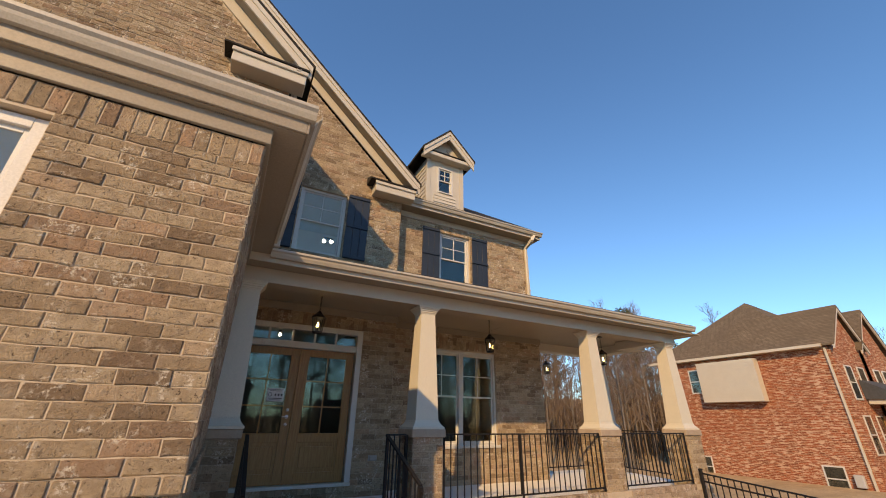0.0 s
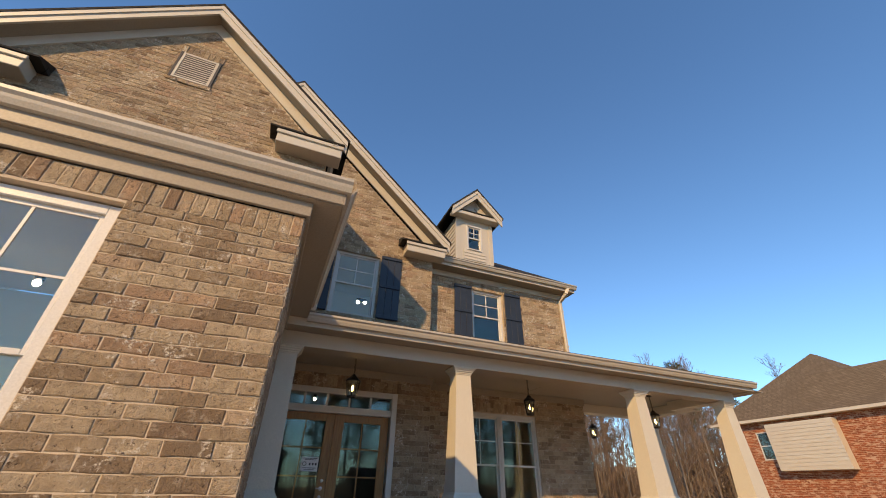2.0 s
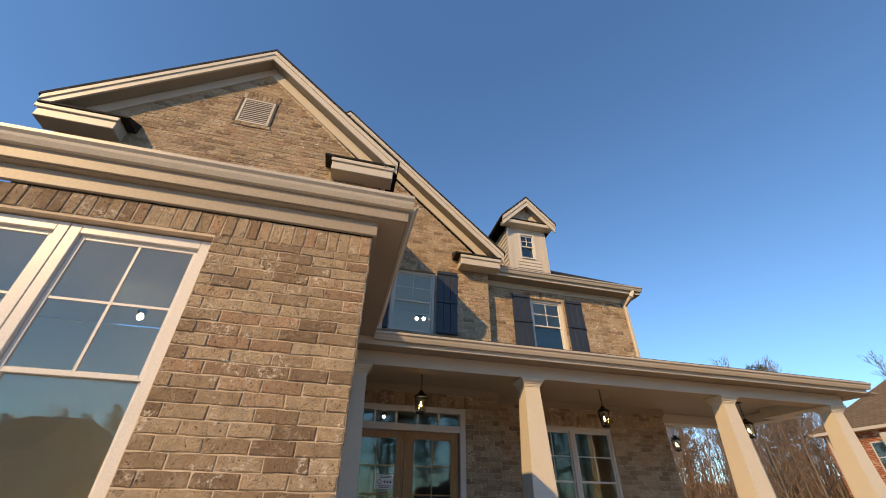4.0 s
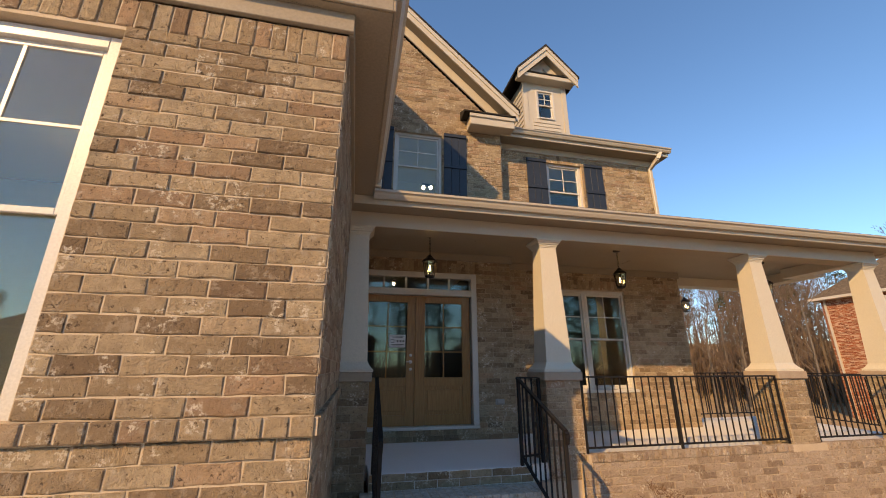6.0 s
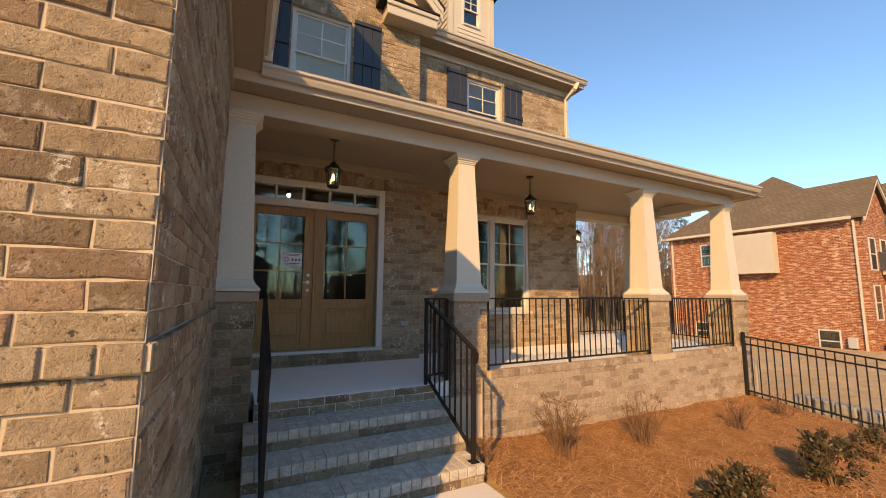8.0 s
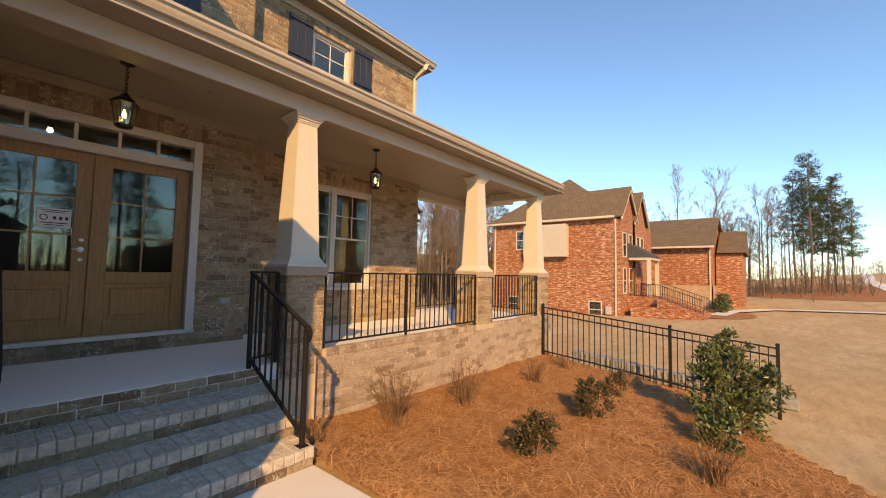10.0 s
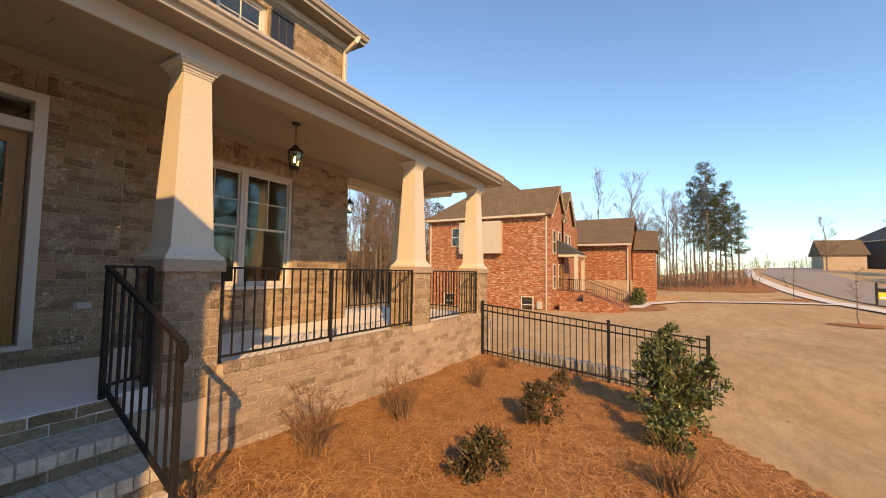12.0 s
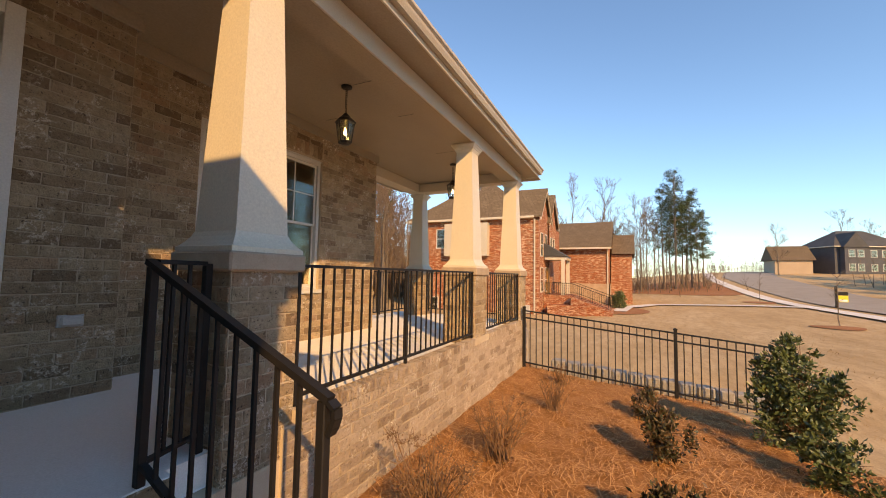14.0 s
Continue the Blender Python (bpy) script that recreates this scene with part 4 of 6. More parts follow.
# ---- front door ----
def door_leaf(x0, x1, label, glass_side):
    t = tagged(new("door_1"), label, "door", "front doors", "structure")
    y = DYW + 0.07
    z0, z1 = 0.865, 3.03
    gz0, gz1, st = 1.625, 2.905, 0.145
    gx0, gx1 = x0 + st, x1 - st
    part("stiles", boxes([(x0, gx0, y, y + 0.045, z0, z1), (gx1, x1, y, y + 0.045, z0, z1), (gx0, gx1, y, y + 0.045, gz1, z1), (gx0, gx1, y, y + 0.045, 1.48, gz0), (gx0, gx1, y, y + 0.045, z0, 1.03)], 0.004), WOOD, t)
    part("lower_panel", box(bmesh.new(), gx0 - 0.002, gx1 + 0.002, y + 0.016, y + 0.03, 1.025, 1.485), WOOD, t)
    part("raised_field", box(bmesh.new(), gx0 + 0.05, gx1 - 0.05, y + 0.004, y + 0.0155, 1.085, 1.425, bevel=0.011), WOOD, t)
    rows = [((gx0 + gx1) / 2 - 0.010, (gx0 + gx1) / 2 + 0.010, y + 0.006, y + 0.038, gz0, gz1)]
    rows += [(gx0, gx1, y + 0.007, y + 0.037, gz0 + (gz1 - gz0) * k / 3 - 0.010, gz0 + (gz1 - gz0) * k / 3 + 0.010) for k in (1, 2)]
    part("muntin", boxes(rows), WOOD, t)
    p = part("pane", boxes([(gx0 - 0.004, gx1 + 0.004, y + 0.02, y + 0.024, gz0 - 0.004, gz1 + 0.004)]), GLASS, t)
    p.visible_shadow = False
    return t


left = door_leaf(0.365, 1.335, "honey-stained wooden door with six glass panes and a handle", 1)
right = door_leaf(1.365, 2.335, "honey-stained wooden door with six glass panes", -1)
y = DYW + 0.068
hw = part("handle_set", lathe(bmesh.new(), 0, 0, [(0, 0.03), (0.012, 0.03), (0.016, 0.012), (0.05, 0.011)], 14), STEEL, left, "satin nickel lever and lock")
hw.matrix_basis = pose(1.265, y, 1.88, 90)
lever = part("lever", box(bmesh.new(), 1.18, 1.275, y - 0.06, y - 0.046, 1.872, 1.888, bevel=0.005), STEEL, left, "satin nickel lever")
for z in (1.99, 1.76):
    k = part("lock", lathe(bmesh.new(), 0, 0, [(0, 0.026), (0.012, 0.026), (0.016, 0.018), (0.022, 0.017)], 14), STEEL, left, "round nickel lock")
    k.matrix_basis = pose(1.265, y, z, 90)
part("astragal", boxes([(1.3352, 1.3648, DYW + 0.05, DYW + 0.11, 0.865, 3.03)], 0.004), WOOD, right)
strips("trim_door", "white painted casing and transom frame round the entrance", "trim",
       [(0.267, 0.35, DYW - 0.03, DYW + 0.14, 0.84, 3.458), (2.35, 2.453, DYW - 0.03, DYW + 0.14, 0.84, 3.458), (0.3505, 2.3495, DYW - 0.028, DYW + 0.14, 3.36, 3.456), (0.3505, 2.3495, DYW - 0.02, DYW + 0.14, 3.035, 3.15)]
       + [(0.3505 + 1.999 * k / 5 - 0.018, 0.3505 + 1.999 * k / 5 + 0.018, DYW + 0.03, DYW + 0.08, 3.1505, 3.3595) for k in (1, 2, 3, 4)], SASH)
tr = tagged(part("window_9", boxes([(0.351, 2.349, DYW + 0.052, DYW + 0.056, 3.151, 3.359)]), GLASS), "narrow transom glass over the front doors", "window", kind="structure")
tr.visible_shadow = False
strips("door_sill", "pale threshold under the front doors", "threshold", [(0.267, 2.453, DYW - 0.06, DYW + 0.16, 0.812, 0.862)], SASH)

notice = thing("paper_notice", "white printed notice taped to the door glass", "notice", m=pose(0.11, 0, -0.01))
part("sheet", boxes([(0.78, 1.06, DYW + 0.083, DYW + 0.085, 2.13, 2.345)]), PAPER, notice)
rows = [(0.80, 1.04, DYW + 0.081, DYW + 0.0825, 2.318, 2.326), (0.83, 1.01, DYW + 0.081, DYW + 0.0825, 2.298, 2.306), (0.81, 1.03, DYW + 0.081, DYW + 0.0825, 2.175, 2.185), (0.84, 1.0, DYW + 0.081, DYW + 0.0825, 2.152, 2.16)]
rows += [(0.91 + 0.05 * k, 0.935 + 0.05 * k, DYW + 0.081, DYW + 0.0825, 2.22, 2.255) for k in range(3)]
part("print", boxes(rows), INK, notice)
ring = part("print_ring", lathe(bmesh.new(), 0, 0, [(0, 0.034), (0.0012, 0.034)], 20), INK, notice)
ring.matrix_basis = pose(0.835, DYW + 0.0822, 2.24, 90)
ring = part("print_dot", lathe(bmesh.new(), 0, 0, [(0, 0.024), (0.0012, 0.024)], 20), PAPER, notice)
ring.matrix_basis = pose(0.835, DYW + 0.0808, 2.24, 90)

outlet = thing("outlet_cover", "grey weatherproof outlet cover on the brick", "outlet")
part("cover_plate", box(bmesh.new(), 2.75, 2.915, DYW - 0.03, DYW - 0.012, 1.175, 1.27, bevel=0.006), PLASTIC, outlet)
part("cover_lid", box(bmesh.new(), 2.765, 2.9, DYW - 0.06, DYW - 0.0305, 1.185, 1.26, bevel=0.012), PLASTIC, outlet)


# ---- hanging lanterns ----
def lantern(x, y):
    t = thing("porch_lantern", "dark bronze hanging lantern with a lit bulb", "lantern", "porch lanterns", m=pose(x, y, 3.845))
    part("canopy", lathe(bmesh.new(), 0, 0, [(-0.03, 0.035), (-0.022, 0.062), (-0.001, 0.066)], 16), BRONZE, t, smooth=False)
    bm = bmesh.new()
    for i in range(11):
        z = -0.03 - i * 0.027
        w = 0.011
        a, b = ((w, 0), (0, w))[i % 2], None
        pts = [(-a[0], -a[1], z), (-a[0], -a[1], z - 0.03), (a[0], a[1], z - 0.03), (a[0], a[1], z)]
        for k in range(4):
            rod(bm, pts[k], pts[(k + 1) % 4], 0.0032, n=5)
    part("chain", bm, BRONZE, t)
    part("roof", lathe(bmesh.new(), 0, 0, [(-0.45, 0.125), (-0.442, 0.128), (-0.41, 0.10), (-0.375, 0.055), (-0.365, 0.05), (-0.34, 0.03), (-0.325, 0.012)], 6), BRONZE, t)
    bm = bmesh.new()
    for k in range(6):
        a = math.radians(60 * k)
        rod(bm, (0.108 * math.cos(a), 0.108 * math.sin(a), -0.45), (0.075 * math.cos(a), 0.075 * math.sin(a), -0.68), 0.0055, n=5)
    part("cage_bars", bm, BRONZE, t)
    part("base_ring", lathe(bmesh.new(), 0, 0, [(-0.71, 0.03), (-0.70, 0.07), (-0.68, 0.082), (-0.672, 0.08)], 6), BRONZE, t)
    g = part("shade", lathe(bmesh.new(), 0, 0, [(-0.672, 0.070), (-0.452, 0.100), (-0.4515, 0.096), (-0.67, 0.066)], 6), GLASS, t, "clear glass panes")
    g.visible_shadow = False
    part("candle", lathe(bmesh.new(), 0, 0, [(-0.671, 0.013), (-0.60, 0.013)], 8), BRONZE, t)
    part("bulb", lathe(bmesh.new(), 0, 0, [(-0.599, 0.008), (-0.585, 0.017), (-0.555, 0.017), (-0.52, 0.008), (-0.505, 0.002)], 10), BULB, t, "glowing warm bulb", True)
    return t


for x, y in ((1.395, 6.36), (4.90, 6.47), (8.35, 6.61), (8.53, 8.85)):
    lantern(x, y)

# ---- front steps ----
STEP_X0, STEP_X1 = 0.46, 2.55
TREADS = [(5.10, 5.448, 0.457), (4.75, 5.10, 0.285), (4.40, 4.75, 0.112)]
steps = thing("front_steps", "brick front steps with rowlock treads", "steps", kind="structure")
for k, (ya, yb, z) in enumerate(TREADS):
    x0 = STEP_X0
    part("step_core", boxes([(x0 + 0.01, STEP_X1 - 0.01, ya + 0.003, yb, -0.2, z - 0.0045)]), MORTAR, steps)
    n = round((STEP_X1 - x0) / 0.0945)
    p = (STEP_X1 - x0) / n
    for i in range(n):
        a = x0 + i * p
        part("brick", box(bmesh.new(), a + 0.003, a + p - 0.003, ya - 0.012 - rng.uniform(0, 0.006), ya + 0.235, z - 0.092, z + rng.uniform(-0.003, 0.003), bevel=0.007), STEP_BRICK, steps)
        part("brick", box(bmesh.new(), a + 0.003, a + p - 0.003, ya + 0.241, min(yb + 0.03, ya + 0.49), z - 0.092, z - 0.001 + rng.uniform(-0.003, 0.003), bevel=0.007), STEP_BRICK, steps) if yb - ya > 0.3 else None
    lay(steps, (x0, ya + 0.0025, 0), 0, courses(0.0, STEP_X1 - x0, z - 0.18, z - 0.0945, seed=50 + k))
    lay(steps, (STEP_X1 - 0.0095, ya, 0), 90, courses(0.0, yb - ya, z - 0.36, z - 0.094, seed=55 + k))

lay(steps, (STEP_X0 + 0.1, 5.4715, 0), 0, courses(0.0, STEP_X1 - STEP_X0 - 0.1, 0.458, 0.628, course=0.085, seed=58))


# ---- iron railings ----
def post(bm_parent, x, y, z0, z1, w=0.04):
    part("post", box(bmesh.new(), x - w / 2, x + w / 2, y - w / 2, y + w / 2, z0, z1, bevel=0.004), IRON, bm_parent)


def stair_rail(x, lean):
    t = thing("stair_railing", "black iron stair railing with square balusters", "railing", "stair railings")
    ya, yb = 5.50, 4.47
    za, zb = PZ, 0.112
    post(t, x, ya, za, 1.635)
    post(t, x + lean, yb, zb, 1.16)
    part("base_plate", box(bmesh.new(), x + lean - 0.045, x + lean + 0.045, yb - 0.045, yb + 0.045, zb + 0.001, zb + 0.008), IRON, t)
    part("top_rail", bar(bmesh.new(), (x, ya + 0.03, 1.66), (x + lean, yb - 0.03, 1.165), 0.042, 0.028), IRON, t)
    part("bottom_rail", bar(bmesh.new(), (x, ya - 0.02, za + 0.10), (x + lean, yb + 0.02, zb + 0.10), 0.032, 0.022), IRON, t)
    bm = bmesh.new()
    pts = [(0.0, 1.16), (-0.028, 1.138), (-0.030, 1.105), (-0.018, 1.07), (-0.004, 1.045)]
    for (a, za_), (b, zb_) in zip(pts, pts[1:]):
        bar(bm, (x + lean, yb - 0.03 + a, za_), (x + lean, yb - 0.03 + b, zb_), 0.042, 0.018)
    part("scroll", bm, IRON, t)
    n = 8
    for i in range(1, n + 1):
        f = i / (n + 1)
        yy, lx = ya + (yb - ya) * f, x + lean * f
        part("baluster", boxes([(lx - 0.008, lx + 0.008, yy - 0.008, yy + 0.008, za + 0.11 + (zb - za) * f, 1.65 + (1.165 - 1.65) * f)]), IRON, t)
    return t


stair_rail(2.425, 0.045)
stair_rail(0.60, 0.0)
rr = thing("rail_return", "short black iron rail between the post and the pier", "railing")
post(rr, 2.755, 5.60, PZ, 1.66)
part("top_rail", bar(bmesh.new(), (2.447, 5.51, 1.66), (2.735, 5.597, 1.66), 0.04, 0.022), IRON, rr)
part("bottom_rail", bar(bmesh.new(), (2.447, 5.51, 0.73), (2.735, 5.597, 0.73), 0.03, 0.02), IRON, rr)
for i in range(2):
    f = (i + 1) / 3
    x, yy = 2.447 + 0.288 * f, 5.51 + 0.087 * f
    part("baluster", boxes([(x - 0.008, x + 0.008, yy - 0.008, yy + 0.008, 0.74, 1.65)]), IRON, rr)


def porch_rail(a, b, mids=(), label="black iron porch railing with square balusters"):
    t = thing("porch_railing", label, "railing", "porch railings")
    a, b = Vector(a), Vector(b)
    d = b - a
    n = round(d.length / 0.116)
    part("top_rail", bar(bmesh.new(), (a.x, a.y, 1.665), (b.x, b.y, 1.665), 0.04, 0.022), IRON, t)
    part("bottom_rail", bar(bmesh.new(), (a.x, a.y, 0.79), (b.x, b.y, 0.79), 0.03, 0.022), IRON, t)
    for f in (0.0, 1.0):
        p = a + d * f
        part("end_post", boxes([(p.x - 0.012, p.x + 0.012, p.y - 0.012, p.y + 0.012, COPE + 0.002, 1.653)]), IRON, t)
    for f in mids:
        p = a + d * f
        post(t, p.x, p.y, COPE + 0.001, 1.654, 0.032)
    for i in range(1, n):
        p = a + d * (i / n)
        part("baluster", boxes([(p.x - 0.007, p.x + 0.007, p.y - 0.007, p.y + 0.007, 0.80, 1.654)]), IRON, t)
    return t


RY = 5.50
porch_rail((3.335, RY, 0), (6.62, RY, 0), (0.44,))
porch_rail((7.20, RY, 0), (9.19, RY, 0))
porch_rail((9.62, 6.02, 0), (10.0, 7.96, 0))
porch_rail((7.37, 8.42, 0), (9.71, 8.42, 0), (0.5,))


# ---- garden fence ----
FENCE = [(9.35, 5.40), (9.39, 2.72), (9.41, 1.10)]
def fence_panel(a, b):
    t = thing("garden_fence", "black metal picket fence stepping down the slope", "fence", "fence panels")
    za, zb = ground_z(*a), ground_z(*b)
    A, B = Vector((a[0], a[1], 0)), Vector((b[0], b[1], 0))
    for top in (1.16, 1.02, 0.12):
        part("fence_rail", bar(bmesh.new(), (A.x, A.y, za + top), (B.x, B.y, zb + top), 0.03, 0.028), IRON, t)
    n = round((B - A).length / 0.122)
    for i in range(1, n):
        f = i / n
        p, z = A.lerp(B, f), za + (zb - za) * f
        part("picket", boxes([(p.x - 0.008, p.x + 0.008, p.y - 0.008, p.y + 0.008, z + 0.04, z + 1.15)]), IRON, t)
    return t


for a, b in zip(FENCE, FENCE[1:]):
    fence_panel(a, b)
for x, yy in FENCE:
    t = thing("fence_post", "square black metal fence post with a cap", "fence post", "fence posts")
    z = ground_z(x, yy)
    post(t, x, yy, z - 0.1, z + 1.22, 0.055)
    part("cap", frustum(bmesh.new(), x, yy, [(z + 1.2205, 0.032), (z + 1.235, 0.032), (z + 1.25, 0.008)]), IRON, t)

# low block wall beyond the fence
bw = thing("block_wall", "low wall of rough grey split-face blocks", "retaining wall", kind="structure")
r = random.Random(5)
for k in range(2):
    yy = 5.0
    i = 0
    while yy > 1.0:
        w = 0.30
        x = 10.1 + (5 - yy) * 0.06 + 0.012 * k
        z = ground_z(9.0, yy) + 0.10 - 0.2 * k
        part("block", box(bmesh.new(), x, x + 0.28, yy - w + 0.006, yy - 0.006, z - 0.19, z, bevel=0.022), BLOCK, bw)
        yy -= w
        i += 1


# ---- closing walls and dark rooms of the house ----
tagged(part("wall_wing_left", boxes([(-8.2, -8.0, NY, 15.2, -0.1, 7.2)]), MORTAR), "far side wall of the house", "wall", kind="structure")
# Indoor darkness behind the glass comes from this wall colour.
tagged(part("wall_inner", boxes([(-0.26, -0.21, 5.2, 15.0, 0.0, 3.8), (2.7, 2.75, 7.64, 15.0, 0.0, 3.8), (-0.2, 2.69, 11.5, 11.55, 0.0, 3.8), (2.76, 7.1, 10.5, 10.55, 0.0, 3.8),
                                  (3.31, 7.05, 10.2, 10.25, 4.0, 6.7)]), DARK_ROOM), "inner walls coloured near-black for the unlit rooms", "wall", kind="structure")
tagged(part("wall_inner_painted", boxes([(-8.0, -0.02, 5.16, 5.2, 0.41, 3.72), (0.0, 3.25, 10.2, 10.25, 4.0, 6.7), (3.25, 3.3, 8.2, 10.25, 4.0, 6.7), (0.0, 0.05, 7.9, 10.19, 4.0, 6.7)]), ROOM), "pale green-grey painted inner walls", "wall", kind="structure")
tagged(part("ceiling_inner", boxes([(-8.0, -0.02, 2.86, 5.15, 3.73, 3.76), (-0.2, 7.05, 7.64, 15.0, 3.87, 3.9), (-5.0, 7.05, 7.9, 15.0, 6.72, 6.735)]), ROOM), "dim inner ceilings", "ceiling", kind="structure")
tagged(part("floor_inner", boxes([(-8.0, 0.0, 2.86, 5.15, 0.3, 0.4), (-0.2, 3.0, 7.64, 15.0, 0.75, 0.80), (3.0, 7.05, 8.05, 15.0, 0.75, 0.80)]), WOOD), "inner floors of the house", "floor", kind="structure")


def globe_light(name, label, spots, r):
    t = thing(name, label, "lamp")
    for x, y, z in spots:
        part("globe", lathe(bmesh.new(), x, y, [(z - r, 0.01), (z - r * 0.8, r * 0.6), (z, r), (z + r * 0.8, r * 0.6), (z + r, 0.01)], 10), GLOBE, t, "glowing frosted globe", True)
    x, y, z = spots[0]
    x2 = spots[-1][0]
    part("mount", boxes([(x - 0.03, x2 + 0.03, y - 0.03, y + 0.03, z + r, z + r + 0.05)]), BRONZE, t)
    return t


globe_light("vanity_light", "two lit frosted globes behind an upper window", [(1.62, 8.5, 5.74), (1.79, 8.5, 5.76)], 0.045)
globe_light("ceiling_globe", "lit flush globe on the wing ceiling", [(-2.08, 4.2, 3.50)], 0.035)
globe_light("hall_light", "warm lit fixture in the entrance hall", [(0.98, 8.0, 3.36)], 0.03)


# ---- neighbouring houses ----
def roof_solid(pts, faces, parent, material):
    return raw("roof", pts, faces, material, parent)


def hip(parent, x0, x1, y0, y1, z, rise, along, material, thick=0.18):
    w = (x1 - x0) if along == "y" else (y1 - y0)
    k = w / 2
    if along == "y":
        a, b = ((x0 + x1) / 2, y0 + k, z + rise), ((x0 + x1) / 2, y1 - k, z + rise)
    else:
        a, b = (x0 + k, (y0 + y1) / 2, z + rise), (x1 - k, (y0 + y1) / 2, z + rise)
    c = [(x0, y0, z), (x1, y0, z), (x1, y1, z), (x0, y1, z)]
    lo = [(p[0], p[1], z - thick) for p in c]
    vs = c + [a, b] + lo
    if along == "x":
        f = [(0, 1, 5, 4), (1, 2, 5), (2, 3, 4, 5), (3, 0, 4)]
    else:
        f = [(0, 1, 4), (1, 2, 5, 4), (2, 3, 5), (3, 0, 4, 5)]
    raw("roof", vs[:6], f, material, parent)
    raw("eave_board", vs[:4] + lo, [(0, 4, 5, 1), (1, 5, 6, 2), (2, 6, 7, 3), (3, 7, 4, 0), (4, 7, 6, 5)], TRIM, parent)


def far_window(parent, cx, cy, z, w, h, face, material=None):
    """A built window on a far wall, with frame, panes and meeting rail. face: 'x' looks to -x, 'y' to -y."""
    rows = [(-w / 2, -w / 2 + 0.07, -0.05, 0, 0, h), (w / 2 - 0.07, w / 2, -0.05, 0, 0, h), (-w / 2 + 0.07, w / 2 - 0.07, -0.05, 0, 0, 0.08), (-w / 2 + 0.07, w / 2 - 0.07, -0.05, 0, h - 0.07, h), (-w / 2 + 0.07, w / 2 - 0.07, -0.045, 0, h / 2 - 0.03, h / 2 + 0.03)]
    m = pose(cx, cy, z, 0, 0, -90 if face == "x" else 0)
    fr = part("window", boxes(rows), SASH, parent)
    fr.matrix_basis = m
    part("backing", boxes([(-w / 2 + 0.07, w / 2 - 0.07, -0.012, -0.004, 0.08, h - 0.07)]), DARK_ROOM, fr)
    part("pane", boxes([(-w / 2 + 0.071, w / 2 - 0.071, -0.03, -0.024, 0.081, h - 0.071)]), GLASS, fr)


nb = thing("neighbour_house", "two-storey red brick house with brown shingle roofs", "house")
H0, H1 = -1.6, 6.15
part("wall", boxes([(31.0, 42.0, 9.7, 20.6, H0, H1)]), RED_BRICK, nb)
hip(nb, 30.6, 42.4, 9.9, 21.0, H1 + 0.12, 4.6, "x", SHINGLE_FAR)
for gx, gz, gw in ((33.2, 8.7, 2.2), (37.0, 8.9, 2.2)):
    bm = prism(bmesh.new(), [(gx - gw + 0.05, H1 - 0.2), (gx + gw - 0.05, H1 - 0.2), (gx, gz - 0.12)], "y", 9.55, 10.2)
    part("gable_wall", bm, RED_BRICK, nb)
    part("gable_front", boxes([(gx - gw + 0.02, gx + gw - 0.02, 9.56, 9.69, H0, H1 - 0.21)]), RED_BRICK, nb)
    for s in (-1, 1):
        ap, tip = Vector((gx, gz)), Vector((gx + s * (gw + 0.25), H1 + 0.0))
        part("roof", prism(bmesh.new(), [tuple(ap), tuple(tip), (tip.x, tip.y + 0.12), (ap.x, ap.y + 0.14)], "y", 9.25, 15.0), SHINGLE_FAR, nb)
        part("rake_board", prism(bmesh.new(), [(ap.x, ap.y - 0.24), (tip.x, tip.y - 0.2), (tip.x, tip.y - 0.002), (ap.x, ap.y - 0.002)], "y", 9.27, 9.35), TRIM, nb)
part("gutter", boxes([(30.5, 30.62, 9.8, 21.0, H1 - 0.06, H1 + 0.10)]), TRIM, nb)
for y0 in (9.78, 20.3):
    part("downspout", boxes([(30.9, 30.99, y0, y0 + 0.1, H0, H1 - 0.07)]), TRIM, nb)
part("bay_siding", boxes([(30.45, 30.995, 13.45, 17.2, 3.2, 5.85)]), TRIM, nb, "cream lap-sided bay on the side wall")
for k in range(13):
    part("lap_board", boxes([(30.432, 30.449, 13.45, 17.2, 3.22 + k * 0.2, 3.40 + k * 0.2)]), TRIM, nb)
far_window(nb, 30.99, 17.72, 3.85, 0.95, 1.65, "x")
far_window(nb, 30.99, 11.35, -1.5, 1.0, 1.3, "x")
far_window(nb, 30.99, 18.4, -1.5, 1.0, 1.3, "x")
for gx in (32.2, 33.9, 36.3, 37.6):
    far_window(nb, gx, 9.55, 3.2, 0.95, 1.9, "y")
for gx in (32.2, 33.9):
    far_window(nb, gx, 9.55, 0.4, 0.95, 2.0, "y")
meter = thing("utility_box", "grey utility box on the neighbour's wall", "utility box")
part("box_body", boxes([(30.75, 30.99, 10.15, 10.55, -1.15, -0.55)], 0.03), PLASTIC, meter)
# entrance porch of that house
part("porch_base", boxes([(33.0, 36.4, 7.4, 9.54, H0, 0.2)]), RED_BRICK, nb)
part("porch_base", boxes([(31.6, 32.98, 6.2, 9.0, H0, -0.5)]), RED_BRICK, nb)
bm = prism(bmesh.new(), [(7.75, 3.25), (9.55, 3.25), (9.55, 4.35)], "x", 33.1, 36.2)
part("porch_roof", bm, FAR_SHADE_ROOF, nb, "dark metal porch roof")
part("porch_beam", boxes([(33.2, 36.1, 7.85, 9.5, 3.0, 3.245)]), TRIM, nb)
for x in (33.3, 36.1):
    part("porch_post", boxes([(x - 0.13, x + 0.13, 7.95, 8.21, 0.2, 3.0)]), TRIM, nb)
